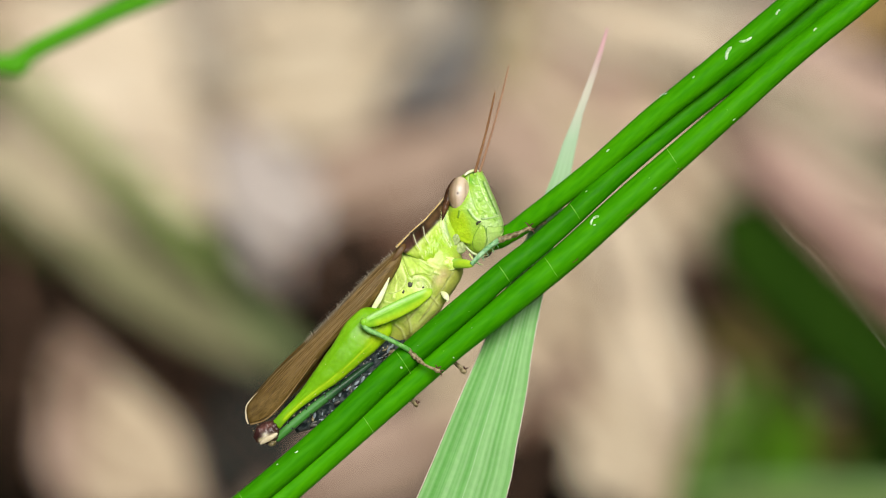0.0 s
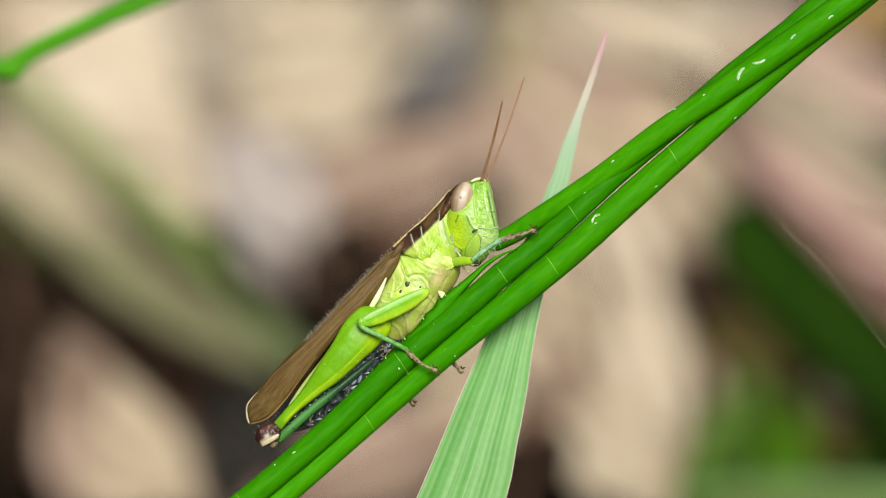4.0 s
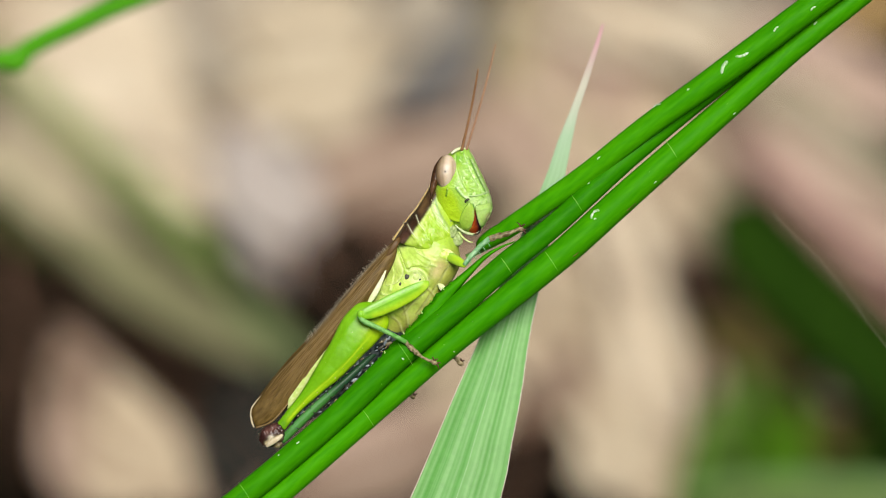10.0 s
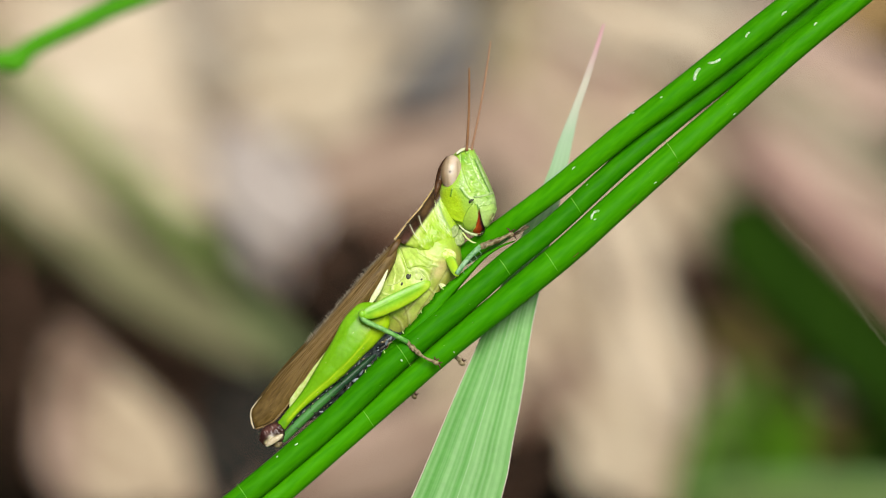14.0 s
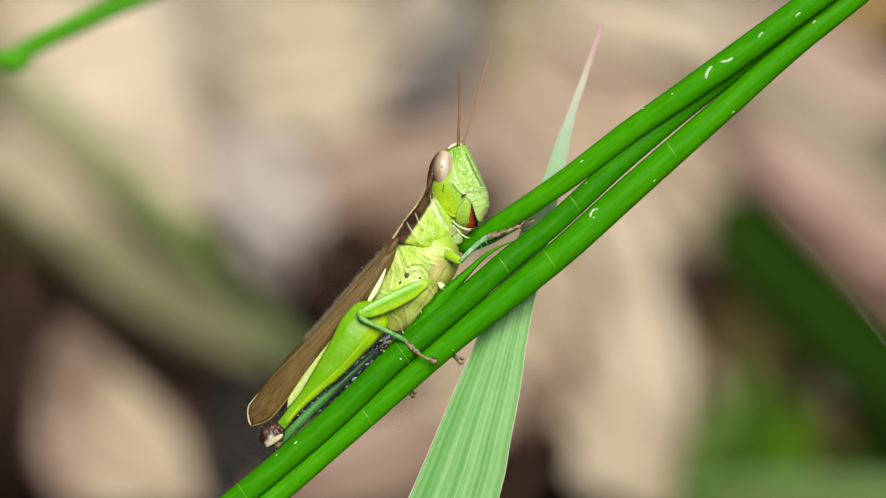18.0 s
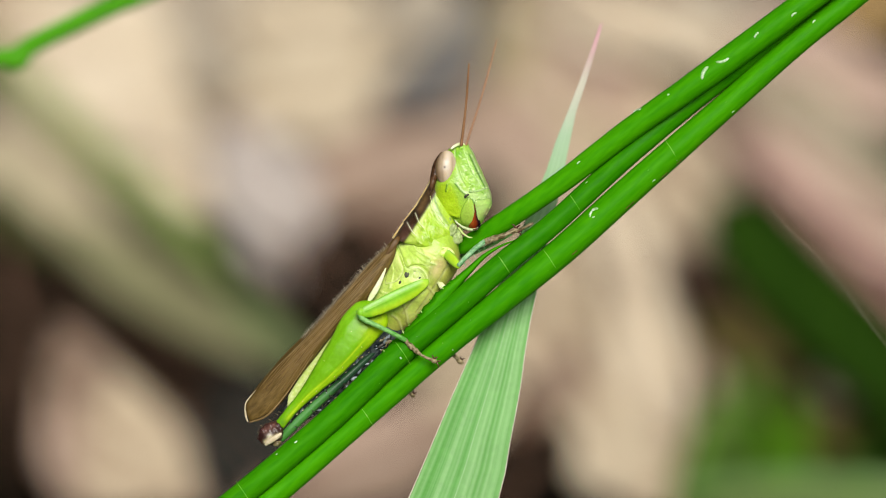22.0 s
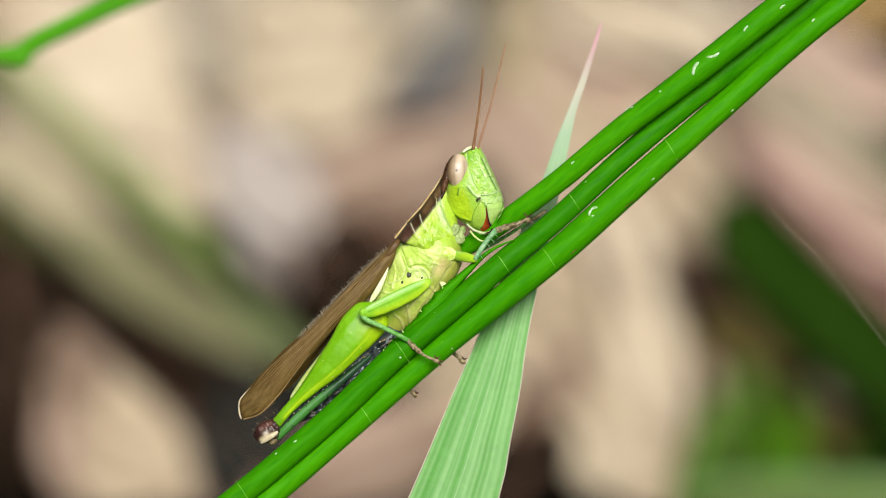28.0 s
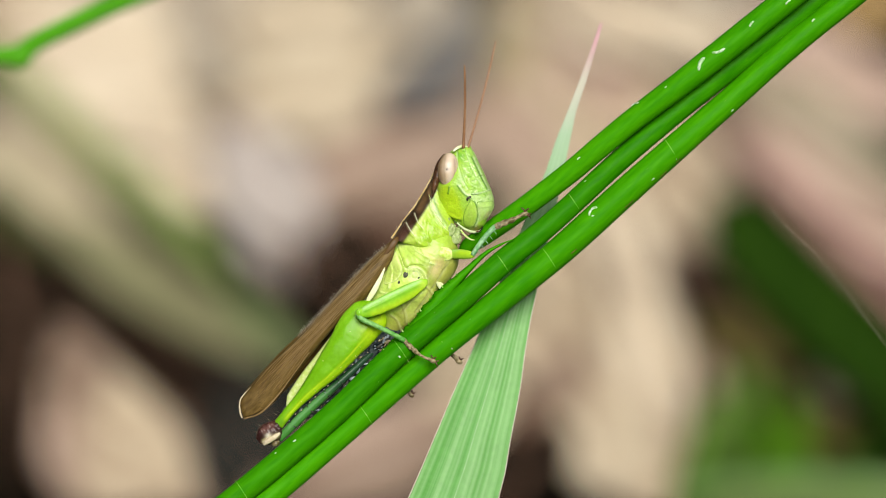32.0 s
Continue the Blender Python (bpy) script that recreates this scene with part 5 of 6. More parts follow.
    # feelers
    for name, base, tip, r, mat_name in (("near_antenna", (823, 268, 14), (826, 120, 34), 2.1, "antenna"), ("far_antenna", (831, 268, 2), (878, 76, -30), 1.8, "antenna_far")):
        bm = bmesh.new()
        n = 66
        d = at(*tip) - at(*base)
        bend = Vector((d.y, -d.x, 0)) * 0.012
        path, radii = [], []
        for i in range(n):
            s = i / (n - 1)
            path.append(at(*base) + d * s + bend * math.sin(math.pi * s))
            radii.append(r * S * (1.25 - 0.65 * s) * (1.10 if i % 3 else 0.86) * (1.15 if 0.55 < s < 0.95 else 1) * (0.5 if i == n - 1 else 1))
        sweep(bm, path, radii, 8)
        P[name] = part("antenna", bm, mat_name, head, "thin coppery jointed antenna" if mat_name == "antenna" else "thin tan antenna", base)
        part("antenna_socket", bead(base[0] + 1, base[1] + 3, base[2] - 1, 3.4, 3.4, 3), "face", head, "round antenna socket")

    # hind leg
    piv = (676, 548, 44)
    femur = loft([(662, 534), (632, 536), (604, 566), (584, 604), (560, 644), (534, 688), (508, 722), (488, 748)], [(684, 552), (686, 578), (662, 608), (632, 638), (596, 672), (558, 702), (522, 735), (502, 760)],
                 [10, 20, 22, 21, 18, 13, 10, 8], [40, 44, 48, 50, 50, 48, 44, 42], 110, 60, 0.8)
    keel = [(684, 570), (662, 601), (634, 632), (598, 665), (558, 697), (520, 732), (503, 756)]
    line = [(680, 560), (652, 594), (620, 632), (584, 667), (544, 702), (506, 744)]
    sculpt(femur, [(line, 1.4, 0.7), ([(p[0] - 5, p[1] - 5) for p in line], 3, -0.4), ([(640, 546), (606, 582), (580, 630), (552, 674), (522, 716)], 1.4, 0.8)], [(9, 0.5), (30, 1.0)])
    pigment(femur, (0.145, 0.385, 0.004), [([(676, 560), (660, 590)], 16, 8, (0.30, 0.46, 0.006)), (keel, 3.5, 2.5, (0.36, 0.58, 0.008)), (line, 0.7, 0.6, (0.46, 0.64, 0.016)), ([(632, 540), (600, 572), (560, 640)], 6, 3, (0.20, 0.46, 0.012)), ([(500, 752)], 8, 4, (0.089, 0.275, 0.006))])
    tree = tree_of(femur)
    thigh = part("hind_femur", femur, "cuticle_smooth", g, "large smooth bright green hind thigh", piv)
    P["hind_femur"] = thigh
    for x, y in ((560, 694), (606, 652), (632, 632), (640, 616), (536, 712), (592, 668), (574, 640), (622, 588)):
        part("pale_dot", bead(x, y, front_of(tree, x, y), 0.9, 0.8, 0.7, u=8, v=6), "pale", thigh)
    knee = loft([(490, 746), (474, 750), (459, 762), (456, 778)], [(502, 764), (496, 782), (478, 790), (464, 788)], [9, 13, 12, 6], 42, 50, 40)
    sculpt(knee, [([(498, 766), (482, 768), (466, 776)], 2.5, -3), ([(484, 778)], 7, 3), ([(468, 784)], 4, 2)], [(4, 1.4), (9, 1.6)])
    pigment(knee, (0.032, 0.010, 0.008), [([(494, 772), (482, 777), (470, 783)], 3.6, 0.8, (0.60, 0.52, 0.32)), ([(478, 774)], 4, 1.5, (0.80, 0.74, 0.58)), ([(484, 754), (470, 762)], 4, 2, (0.14, 0.06, 0.045)), ([(488, 786)], 4, 1.5, (0.10, 0.06, 0.03)), ([(498, 768)], 3, 1, (0.03, 0.015, 0.01))])
    part("knee", knee, "cuticle", thigh, "dark brown hind knee with a cream lobe")
    part("knee_lobe", rod([(498, 768, 53, 2.2), (489, 775, 56, 4.4), (478, 782, 55, 4.8), (469, 789, 51, 2.4)], 10, 4, 0.6), "knee_pale", thigh, "cream lobe of the hind knee")
    part("knee_tip", bead(490, 786, 44, 8, 6, 7, 20), "foot", thigh)
    for x, y in ((464, 756), (458, 768), (480, 746), (497, 732), (492, 736)):
        part("bristle", rod([(x, y, 44, 0.6), (x - 3, y - 2, 46, 0.4), (x - 5, y - 2.5, 46, 0.2)], 4, 3), "foot", thigh)
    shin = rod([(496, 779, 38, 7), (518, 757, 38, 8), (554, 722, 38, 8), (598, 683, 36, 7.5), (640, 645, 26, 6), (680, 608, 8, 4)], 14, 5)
    # thin highlight painted along the shin; colour turns near-black towards the body
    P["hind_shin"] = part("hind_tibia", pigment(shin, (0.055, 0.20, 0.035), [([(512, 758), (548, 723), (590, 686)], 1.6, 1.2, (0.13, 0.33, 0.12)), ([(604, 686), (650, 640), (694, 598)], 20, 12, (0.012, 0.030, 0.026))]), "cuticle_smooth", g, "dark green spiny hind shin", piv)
    for i in range(18):
        s = (i + rnd.uniform(-0.35, 0.35)) / 17
        x, y = 518 + 170 * s, 752 - 148 * s
        for o, m in (() if i % 3 else ((-4, "spine"), (5, "spine"))):
            part("spine", rod([(x + o * 0.6, y + o * 0.7, 44, 1.2), (x + o * 1.1 + 2, y + o * 1.2, 46, 0.8), (x + o * 1.4 + 3, y + o * 1.4, 47, 0.3)], 5, 2), m, P["hind_shin"], "dark spine")
        q = rnd.uniform(0.8, 1.4)
        part("spine_tip", bead(x - 5 + rnd.uniform(-1.5, 1.5), y - 6 + rnd.uniform(-1.5, 1.5), 45, q * 1.2, q, q, 40, u=8, v=6), "knee_pale" if i % 3 else "abdomen_blue", P["hind_shin"], "whitish spine tip")
        if i % 3 == 0:
            part("spine_tip", bead(x + rnd.uniform(-3, 5), y + rnd.uniform(-2, 6), 45, q, q * 0.8, q, 40, u=8, v=6), "abdomen_blue", P["hind_shin"], "whitish spine tip")

    # middle leg, near side
    thigh_bm = loft([(636, 552), (650, 541), (676, 527), (704, 513), (730, 502), (748, 496), (758, 496)], [(640, 564), (656, 564), (682, 556), (708, 544), (734, 529), (752, 514), (760, 504)], [5, 7.5, 8, 8, 7, 4.5, 1.5], [80, 77, 71, 64, 57, 49, 42], 80, 56, 0.9)
    sculpt(thigh_bm, [([(648, 552), (690, 532), (748, 504)], 1.4, 0.9), ([(650, 546), (690, 526), (744, 501)], 1.6, -0.8)], [(9, 0.5)])
    # the pale stripe near the upper edge is a highlight painted into the pigment
    pigment(thigh_bm, (0.21, 0.49, 0.016), [([(646, 548), (690, 526), (746, 500)], 2.6, 1.2, (0.40, 0.66, 0.24)), ([(648, 554), (692, 534), (748, 507)], 1.2, 0.8, (0.13, 0.38, 0.02)), ([(664, 558), (704, 542), (748, 515)], 4.5, 2.5, (0.40, 0.60, 0.018)), ([(752, 505)], 6, 3, (0.46, 0.64, 0.06))])
    part("middle_femur", thigh_bm, "cuticle_smooth", g, "bright green middle thigh")
    part("middle_knee", bead(638, 556, 80, 7, 8, 7), "leg", g)
    part("middle_tibia", rod([(636, 558, 80, 5.4), (644, 568, 80, 4.8), (670, 580, 76, 4.2), (700, 595, 70, 4.2), (718, 605, 66, 4.2)], 12, 5), "leg_deep", g, "blue-green middle shin")
    foot = bmesh.new()
    rod([(716, 603, 65, 4.6), (722, 610, 65, 3.6), (726, 614, 64, 5.2), (732, 619, 64, 3.8), (736, 623, 64, 5.0), (742, 628, 64, 3.0), (748, 632, 64, 2.4), (756, 636, 66, 2.6), (764, 639, 67, 3.2), (770, 641, 67, 3.6)], 10, 5, bm=foot)
    bead(728, 619, 66, 3.5, 2.6, 3, -40, foot)
    bead(738, 627, 66, 3.5, 2.4, 3, -40, foot)
    bead(768, 641, 67, 6, 4.5, 5, -20, foot)
    mf = part("middle_tarsus", foot, "foot", g, "brown jointed middle foot")
    claws(mf, 768, 638, 68, 0.3, -0.9)
    claws(mf, 772, 643, 68, 0.9, 0.3)

    # front leg, near side
    part("front_coxa", sculpt(bead(786, 451, 33, 19, 13, 6, -14, u=32, v=24), [([(776, 446), (788, 442), (798, 448)], 1.8, -2), ([(778, 458), (790, 462)], 1.8, -2)], [(6, 1.2)]), "thorax", g, "lobed lime hip of the front leg")
    P["fore_femur"] = part("front_femur", striped(rod([(778, 430, 2, 5.5), (783, 440, 16, 6.8), (789, 450, 30, 8.2), (797, 463, 43, 8.8), (803, 474, 54, 7.4), (806, 480, 59, 5.4), (807, 484, 59, 3)], 16, 5, 0.65), [(794, 442), (804, 458), (811, 474)]), "cuticle_smooth", g, "short green front thigh", (790, 450, 48))
    P["fore_tibia"] = part("front_tibia", rod([(806, 480, 60, 4.2), (818, 464, 62, 4.4), (834, 446, 63, 4.6), (850, 432, 63, 5.0)], 12, 5), "shin", g, "blue-green front shin", (806, 480, 60))
    foot = bmesh.new()
    rod([(848, 433, 63, 4.6), (856, 430, 63, 6.0), (862, 427, 63, 5.0), (868, 425, 63, 6.0), (874, 423, 63, 4.4), (880, 421, 63, 5.2), (888, 417, 63, 3.4), (896, 413, 63, 3.4), (904, 410, 63, 4.4)], 10, 5, bm=foot)
    bead(905, 410, 63, 4.6, 4.6, 4, 20, foot)
    P["fore_tarsus"] = part("front_tarsus", foot, "foot", g, "brown jointed front foot", (850, 432, 63))
    claws(P["fore_tarsus"], 904, 406, 64, 0.1, -1.0, 5)
    claws(P["fore_tarsus"], 908, 412, 64, 0.9, 0.1, 3)
    for i in range(5):
        x, y = 812 + i * 8, 470 - i * 8
        part("spine", rod([(x + 3, y + 2, 62, 1.0), (x + 6, y + 6, 63, 0.8), (x + 7.5, y + 10, 63, 0.3)], 5, 3), "shin", P["fore_tibia"], "pale spine")

    # feet of the far side, clasping the stalks from behind
    for x, y, s in ((814, 640, 1.0), (730, 700, 0.75)):
        f = bmesh.new()
        rod([(x - 30 * s, y - 30 * s, -6, 4), (x - 14 * s, y - 12 * s, 0, 3.6), (x, y, 4, 4)], 8, 4, bm=f)
        bead(x, y + 2, 4, 7 * s, 5 * s, 5, -30, f)
        ff = part("tarsus", f, "foot", g, "brown foot clasping the stalk from behind")
        claws(ff, x + 2, y, 5, 0.4, -0.9, 3)
    f = rod([(806, 470, -40, 5), (850, 450, -44, 3.6), (878, 434, -40, 3.0), (898, 422, -26, 2.6)], 8, 4)
    P["far_fore"] = part("front_tibia", f, "leg_deep", g, "blue-green front leg holding the blade", (806, 470, -40))
    part("front_tarsus", rod([(896, 423, -26, 3.0), (904, 418, -22, 2.4), (911, 415, -18, 3.2), (918, 411, -16, 2.4), (926, 406, -14, 3.2), (933, 403, -14, 1.4)], 8, 4), "foot", P["far_fore"], "brown front foot")
    return g

# ---- movements ----
def sag(t):
    k = np.array(SAG)
    return np.interp(t, k[:, 0], k[:, 1]), np.interp(t, k[:, 0], k[:, 2])


def plan(t, x, y):
    """A sighted place at t seconds as a place of the plan."""
    dx, dy = sag(t)
    return x - dx, y - dy


def turn_z(a):
    return Matrix.Rotation(radians(a), 4, "Z")


def carry(ob, rest, rows):
    """Carries a plant so that its point rest follows rows of seconds, place and, if given, degrees of turn."""
    w = rest[2]
    home = at(*rest)
    off = ORIGIN[ob] - home
    out = []
    for t, x, y, *a in rows:
        p = at(*plan(t, x, y), w)
        m = Matrix.Translation(p) @ turn_z(a[0] if a else 0) @ Matrix.Translation(off)
        out.append((t, SHEET @ m))
    walk(ob, out)


def motions():
    lower, middle, eaten, remnant, broad, stem, hopper = MOVERS
    carry(lower, (1052, 373, 25), [(0, 1054, 387), (2, 1054, 384), (3, 1055, 385), (5.5, 1057, 382), (7, 1059, 382), (7.6, 1063, 377), (8.1, 1062, 377), (8.5, 1056, 376), (10, 1055, 377), (14, 1055, 378), (16.5, 1053, 374), (23, 1052, 373), (28, 1051, 371), (32, 1051, 371)])
    carry(middle, (1020, 352, 30), [(0, 1020, 368, 0.2), (3, 1017, 371, 0), (5.5, 1018, 369, 0), (7, 1021, 367, 0), (8, 1023, 364, 0), (8.5, 1024, 355, 0), (12, 1024, 355, 0), (14.5, 1021, 357, 0), (17, 1020, 354, 0), (23, 1020, 352, 0), (32, 1018, 350, 0)])
    # the eaten blade is pulled down and let go again
    carry(eaten, (1242, 136, 50), [(0, 1292, 95, 2.5), (0.5, 1298, 103, 1.6), (1, 1306, 130, -2.2), (2, 1307, 130, -2.3), (3, 1311, 127, -2.1), (3.5, 1314, 130, -2.1), (5.5, 1311, 133, -1.5), (6.5, 1314, 131, -1.1), (7, 1305, 123, -0.8), (7.6, 1316, 125, -1.2), (8, 1323, 128, -1.4), (8.5, 1309, 124, -1.5),
                                   (9, 1300, 119, -0.9), (10, 1285, 121, -0.6), (11, 1266, 123, -0.2), (12, 1243, 138, 0.6), (13, 1239, 135, 0.8), (14.5, 1236, 132, 0.8), (16.5, 1251, 123, -1.2), (17, 1257, 129, -1.4), (17.5, 1262, 132, -1.4), (18, 1257, 129, -1.4), (20, 1254, 129, -1.5), (21, 1252, 129, -1.3), (22, 1250, 130, -1.0), (22.5, 1243, 135, -0.3), (23, 1243, 137, 0), (23.5, 1247, 132, -0.8), (24, 1261, 127, -1.6), (25, 1266, 127, -1.3), (25.5, 1262, 126, -1.2), (27.5, 1238, 125, 0.8), (28, 1234, 122, 1.1), (29, 1241, 120, 1), (30, 1245, 118, 1), (32, 1244, 114, 1.2)])
    carry(remnant, (640, 664, 20), [(0, 642, 688, -4), (1, 642, 684, -3), (2, 642, 678, -1.5), (3, 642, 676, -1), (7, 644, 672, 0), (9, 642, 667, 0), (16.5, 640, 665, 0), (23, 640, 664, 0), (32, 639, 662, 0)])
    carry(broad, (1064, 43, -94), [(0, 1075, 51), (3, 1076, 51), (6, 1072, 51), (7, 1074, 51), (8, 1073, 47), (8.6, 1070, 46), (11, 1067, 44), (13, 1070, 45), (16.5, 1064, 43), (23, 1064, 43), (32, 1064, 42)])
    carry(stem, (38, 103, -850), [(0, 38, 115), (2, 38, 112), (3, 29, 122), (5.5, 31, 119), (7, 37, 112), (10, 37, 108), (14, 37, 109), (18, 38, 106), (23, 38, 103), (28, 42, 100), (32, 43, 100)])

    coxa = [(0, 726, 510), (1, 724, 510), (2, 721, 508), (3, 721, 511), (3.5, 721, 510), (5.5, 720, 507), (6.5, 718, 504), (7, 721, 505), (7.6, 724, 504), (8.1, 723, 502), (8.5, 720, 500), (9.5, 721, 498), (11, 720, 495), (13, 721, 498), (14.5, 724, 496), (16.5, 720, 495), (19, 720, 493), (22, 720, 493), (22.5, 721, 493), (23, 720, 495), (24.5, 718, 493), (27.5, 718, 495), (28, 724, 493), (28.5, 720, 493), (30, 720, 493), (32, 718, 493)]
    carry(hopper, (720, 495, 0), coxa)
    c = np.array(coxa)

    def inside(t, x, y):
        """A sighted place in the insect's own plan."""
        return x - np.interp(t, c[:, 0], c[:, 1]) + 720, y - np.interp(t, c[:, 0], c[:, 2]) + 495

    def hinge(key, rest_a, rest_b, rows):
        """Swings a part whose ends lie at rest_a and rest_b so that they follow rows of seconds and two sighted ends."""
        ob = P[key]
        rest = math.atan2(rest_a[1] - rest_b[1], rest_b[0] - rest_a[0])
        out = []
        for t, xa, ya, xb, yb in rows:
            xa, ya = inside(t, xa, ya)
            xb, yb = inside(t, xb, yb)
            a = math.degrees(math.atan2(ya - yb, xb - xa) - rest)
            out.append((t, Matrix.Translation(at(xa, ya, rest_a[2]) - ORIGIN[ob.parent]) @ turn_z(a)))
        walk(ob, out)

    # wings and hind legs follow the rocking of the body: seconds, wing tip, hind knee
    rock = [(0, 438, 740, 470, 770), (1, 441, 738, 473, 770), (2, 444, 738, 475, 770), (3, 443, 740, 475, 772), (3.5, 441, 736, 473, 770), (5.5, 444, 743, 482, 779), (7, 443, 744, 481, 781), (7.6, 438, 735, 479, 776), (8.1, 441, 738, 478, 773), (9, 443, 746, 479, 776), (11, 446, 749, 478, 775), (13, 446, 752, 479, 776), (14.5, 443, 753, 478, 776), (16.5, 439, 747, 478, 776),
            (19, 439, 746, 478, 775), (21, 436, 743, 476, 775), (23, 433, 738, 476, 774), (24, 429, 738, 475, 775), (25.5, 432, 741, 475, 776), (27.5, 430, 738, 473, 775), (28, 420, 737, 467, 772), (28.5, 427, 740, 473, 775), (30, 427, 738, 473, 773), (32, 424, 733, 473, 773)]
    for key, px, py, w, col, rx, ry in (("near_wing", 690, 440, 10, 1, 433, 738), ("far_wing", 690, 440, 10, 1, 433, 738), ("hind_femur", 676, 548, 44, 3, 476, 774), ("hind_shin", 676, 548, 44, 3, 476, 774)):
        rows = []
        rest = math.atan2(py - ry, rx - px)
        for r in rock:
            x, y = inside(r[0], r[col], r[col + 1])
            d = Vector((x - px, py - y, 0))
            slide = (d.length - math.hypot(rx - px, py - ry)) * 0.6
            d.normalize()
            p = at(px, py, w) + d * (slide * S)
            a = math.degrees(math.atan2(d.y, d.x) - rest)
            a = (a + 180) % 360 - 180
            rows.append((r[0], Matrix.Translation(p - ORIGIN[hopper]) @ turn_z(a)))
        walk(P[key], rows)

    # head: seconds, eye, and how far the face has swung in
    nod = [(0, 818, 345, 2), (1, 816, 349, 4), (2, 811, 349, 8), (3, 816, 354, 12), (3.5, 823, 354, 14), (5.5, 821, 346, 13), (6, 815, 338, 13), (6.5, 815, 340, 16), (7, 818, 343, 20), (7.5, 828, 344, 22), (8, 830, 340, 22), (8.2, 816, 330, 10), (8.5, 799, 322, 1), (9, 799, 317, 0), (10, 796, 308, 0), (11, 790, 300, 0), (12, 792, 300, 0), (13, 798, 305, 1), (13.5, 805, 311, 1), (14, 804, 308, 1), (14.5, 810, 303, -3),
           (16.5, 795, 302, 0), (18, 790, 299, 0), (19, 792, 300, 0), (20, 792, 300, 0), (21, 792, 299, 0), (22, 795, 299, 0), (22.5, 801, 300, 0), (23, 802, 308, 0), (23.5, 805, 305, 0), (24, 799, 305, 0), (25, 795, 303, 0), (27.5, 795, 300, 0), (28, 816, 305, 0), (28.5, 804, 303, -1), (29, 804, 303, -1), (30, 798, 302, 0), (31, 795, 300, 0), (32, 799, 303, 0)]
    head, rows, pose_at = P["head"], [], {}
    for t, x, y, a in nod:
        x, y = inside(t, x - 8, y - 2)
        m = Matrix.Translation(at(x, y, 10) - ORIGIN[hopper]) @ turn_z(-a)
        pose_at[t] = m
        rows.append((t, m))
    walk(head, rows)
    bow = [(0, -11), (1, -11), (2, -10), (3, -11.5), (3.5, -12.5), (5.5, -12), (6, -11), (7, -13), (8, -13.5), (8.2, -9), (8.5, -4.5), (9, -3), (10, -1), (11, 0), (13, -1.5), (13.5, -3), (14.5, -4), (16.5, -0.5), (22, 0), (22.5, -1.5), (23, -1), (23.5, -2), (25, 0), (27.5, 0), (28, -5), (28.5, -2), (30, 0), (32, -0.5)]
    walk(P["pronotum"], [(t, Matrix.Translation(at(700, 424) - ORIGIN[hopper]) @ turn_z(a + 1)) for t, a in bow])
    # feelers: seconds, near tip, far tip
    tips = [(0, 876, 163, 899, 122), (1, 875, 173, 902, 132), (2, 871, 167, 904, 138), (3, 891, 184, 926, 149), (3.5, 891, 186, 930, 150), (5.5, 880, 180, 918, 132), (6, 878, 173, 915, 127), (7, 875, 173, 941, 145), (7.5, 902, 169, 955, 147), (8, 900, 184, 955, 157), (8.2, 846, 159, 883, 122), (8.5, 846, 142, 880, 92), (9, 848, 134, 881, 92), (10, 846, 126, 877, 80), (11, 839, 122, 874, 76), (12, 840, 122, 875, 73), (13, 841, 120, 877, 75), (14, 830, 122, 869, 68), (14.5, 842, 112, 879, 70)]
    tips += [(16.5, 818, 118, 872, 75), (18, 811, 114, 869, 75), (19, 813, 108, 869, 72), (20, 813, 110, 871, 76), (21, 821, 106, 875, 68), (22, 830, 110, 879, 70), (23, 826, 121, 878, 77), (24, 828, 122, 879, 70), (25, 817, 114, 873, 78), (27.5, 818, 115, 874, 78), (28, 856, 110, 893, 85), (29, 832, 114, 883, 76), (30, 824, 114, 875, 74), (31, 824, 110, 875, 72), (32, 822, 112, 876, 78)]
    for key, base, tip, col in (("near_antenna", (823, 268, 14), (826, 120), 1), ("far_antenna", (831, 268, 2), (878, 76), 3)):
        rest = math.atan2(base[1] - tip[1], tip[0] - base[0])
        home = at(*base) - ORIGIN[head]
        rows = []
        for row in tips:
            t = row[0]
            m = pose_at[t]
            b = m @ home
            x, y = inside(t, row[col], row[col + 1])
            e = at(x, y) - ORIGIN[hopper]
            a = math.degrees(math.atan2(e.y - b.y, e.x - b.x) - rest)
            swung = math.degrees(m.to_euler().z)
            rows.append((t, Matrix.Translation(home) @ turn_z(a - swung)))
        walk(P[key], rows)
    # chewing: seconds, how far the lips part
    chew = [(0, 3), (1, 0), (2, 12), (3, 2), (5.5, 0), (6, 6), (7, 10), (8, 0), (8.5, 12), (9, 0), (10, 14), (10.5, 2), (11, 14), (11.5, 2), (12, 15), (12.5, 12), (13, 16), (13.5, 4), (14, 16), (14.5, 6), (16.5, 12), (17, 0), (17.5, 0), (18, 20), (18.5, 0), (19, 0), (19.5, 8), (20, 0), (21, 15), (21.5, 3), (22, 8), (23, 8), (24, 14), (25, 0), (27.5, 0), (28, 10), (28.5, 14), (29, 6), (30, 7), (31, 10), (31.5, 0), (32, 4)]
    for key, place, sign in (("jaw", (836, 360, 30), -0.5), ("lip", (864, 366, 26), 0.75)):
        walk(P[key], [(t, Matrix.Translation(at(*place) - ORIGIN[head]) @ turn_z(sign * (a - 10))) for t, a in chew])

    # the mandible draws back behind the lips when they close
    walk(P["mandible"], [(t, Matrix.Translation(at(847, 380, 26 - max(0.0, 8 - a) * 0.9) - ORIGIN[head])) for t, a in chew])

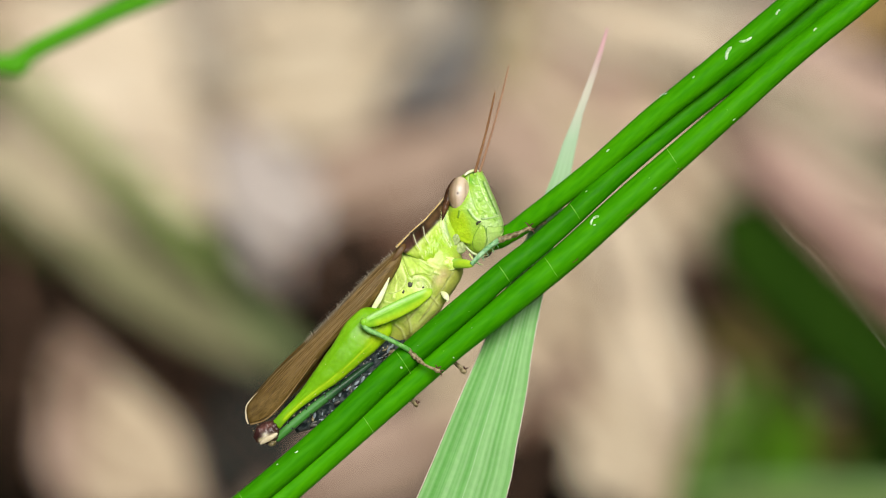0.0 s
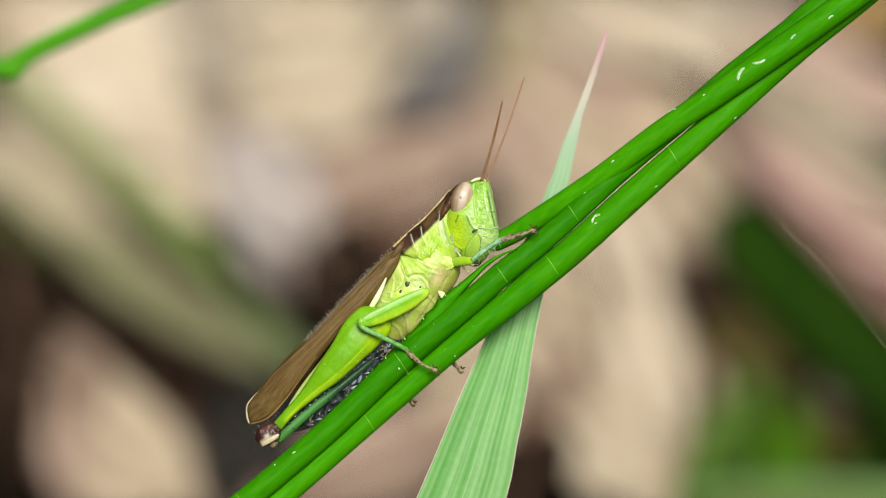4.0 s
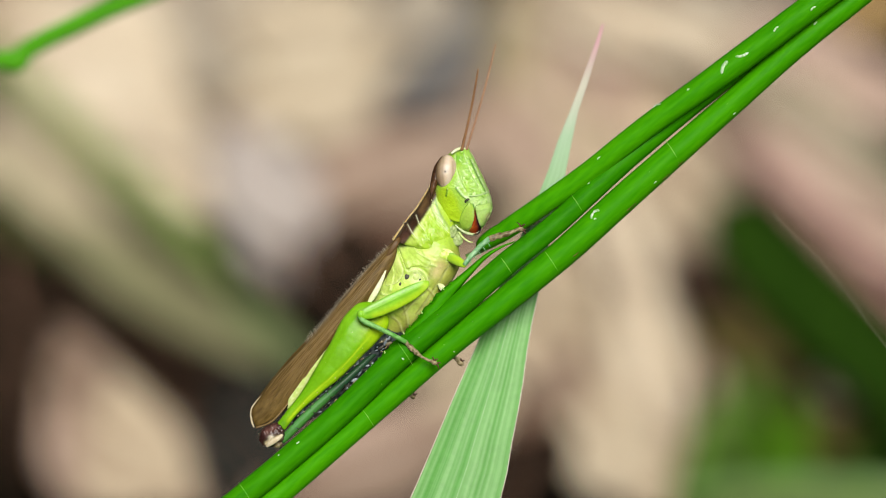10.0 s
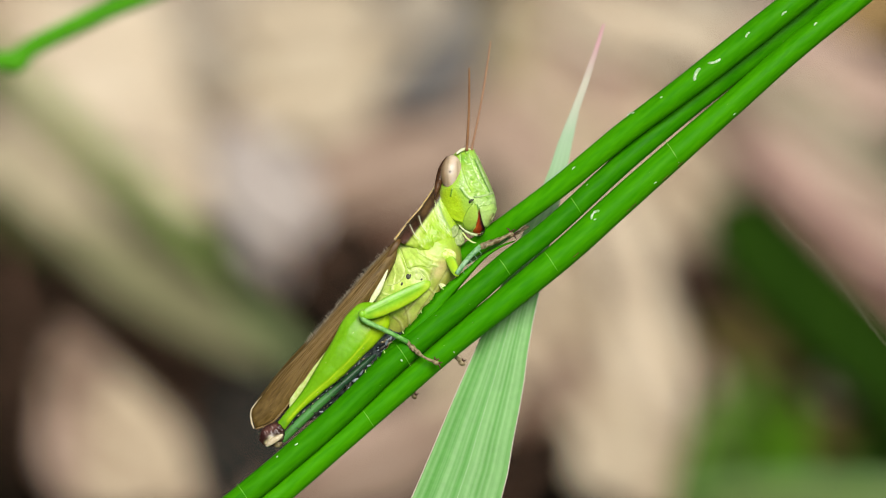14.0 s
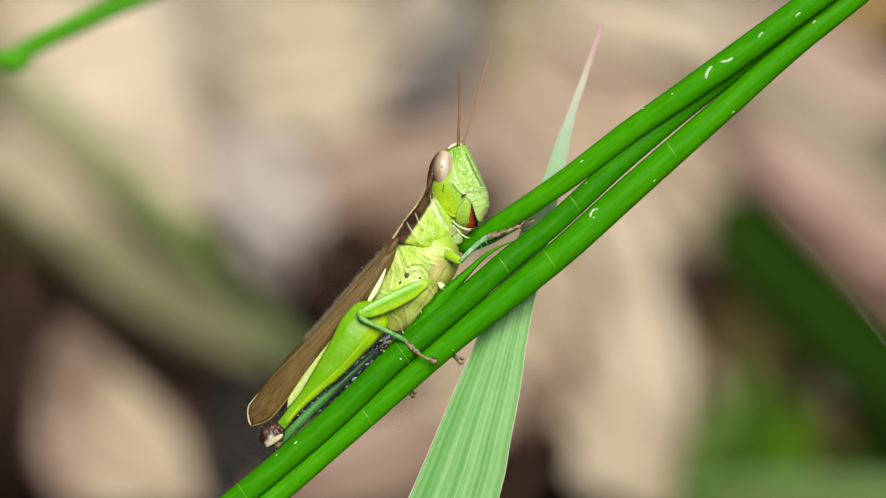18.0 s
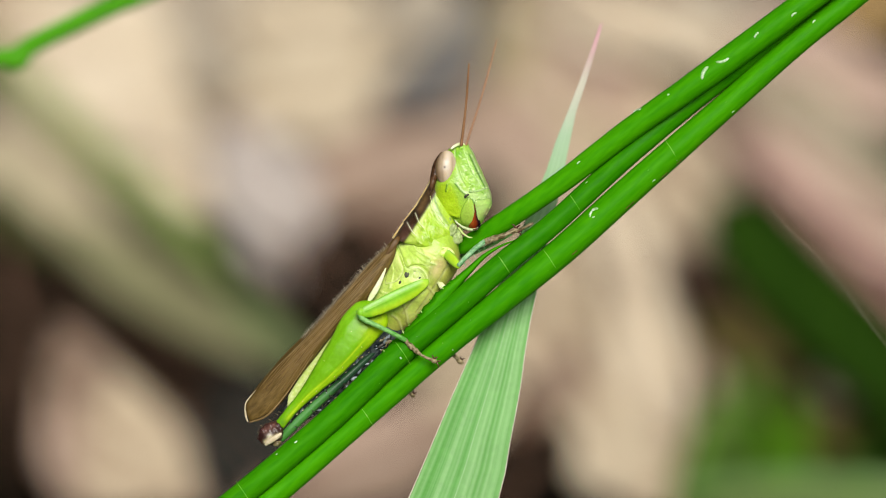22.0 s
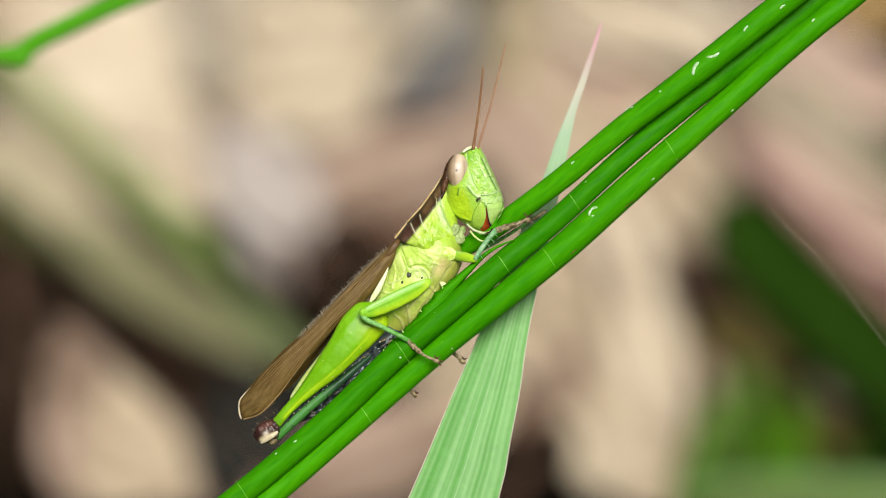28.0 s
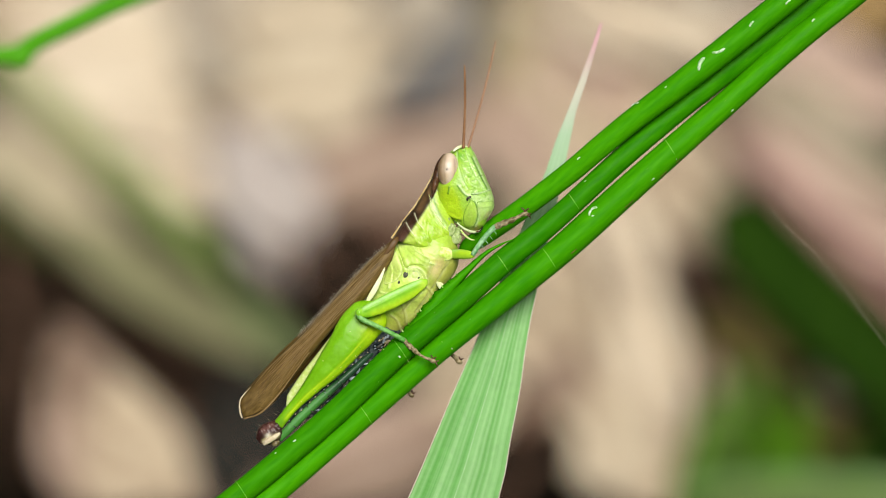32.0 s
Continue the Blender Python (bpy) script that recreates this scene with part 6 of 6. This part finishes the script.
    # near front leg: seconds, elbow, wrist, toe
    arm = [(0, 830, 472, 882, 426, 943, 404), (1, 832, 472, 882, 428, 943, 408), (2, 830, 470, 884, 424, 944, 404), (3, 826, 468, 886, 424, 948, 408), (3.5, 827, 467, 887, 424, 949, 408), (5.5, 828, 470, 886, 428, 946, 410), (6, 828, 468, 886, 428, 944, 411), (7, 828, 468, 890, 424, 952, 406), (8, 830, 466, 894, 422, 952, 406), (8.5, 822, 466, 880, 420, 940, 402), (9, 820, 466, 876, 414, 938, 404), (10, 822, 470, 866, 424, 922, 408),
           (11, 802, 480, 850, 430, 914, 414), (12, 806, 484, 846, 440, 908, 424), (13, 806, 484, 850, 436, 914, 420), (14, 806, 488, 850, 438, 908, 416), (14.5, 812, 480, 856, 432, 918, 410), (16.5, 814, 474, 862, 424, 922, 404), (18, 814, 464, 862, 420, 922, 402), (20, 812, 468, 862, 424, 922, 404), (22, 810, 472, 858, 428, 918, 408), (23, 806, 480, 850, 432, 908, 410), (24, 820, 470, 866, 424, 928, 402), (25, 820, 466, 866, 420, 930, 396)]
    arm += [(25.5, 820, 466, 866, 420, 928, 397), (27.5, 820, 466, 864, 420, 926, 398), (28, 842, 458, 878, 408, 936, 390), (29, 838, 458, 878, 406, 936, 388), (30, 838, 456, 876, 404, 934, 384), (32, 836, 452, 876, 402, 930, 380)]
    joined = []
    for t, x, y, u, v, p, q in arm:
        d = math.hypot(u - x, v - y)
        joined.append((t, u - (u - x) * 64 / d, v - (v - y) * 64 / d, u, v, p, q))
    arm, rows = joined, []
    for t, x, y, *_ in arm:
        sx, sy = rest_shoulder(inside, t)
        d = math.hypot(x - sx, y - sy)
        rows.append((t, x - (x - sx) * 34 / d, y - (y - sy) * 34 / d, x, y))
    hinge("fore_femur", (790, 450, 48), (806, 480), rows)
    hinge("fore_tibia", (806, 480, 60), (850, 432), [(t, x, y, u, v) for t, x, y, u, v, *_ in arm])
    hinge("fore_tarsus", (850, 432, 63), (908, 410), [(t, u, v, p, q) for t, _, _, u, v, p, q in arm])
    hinge("far_fore", (806, 470, -40), (948, 396), [(t, x + 4, y - 14, p + 18, q - 8) for t, x, y, u, v, p, q in arm])


def rest_shoulder(inside, t):
    """The sighted place of the shoulder, which rides with the body."""
    zx, zy = inside(t, 0, 0)
    return 790 - zx, 450 - zy


ground()
outer_litter()
litter()
silk()
LOWER, MIDDLE = stalks()
MOVERS = (LOWER, MIDDLE, eaten_blade(), chewed_remnant(), broad_blade(), far_stem(), grasshopper())
motions()
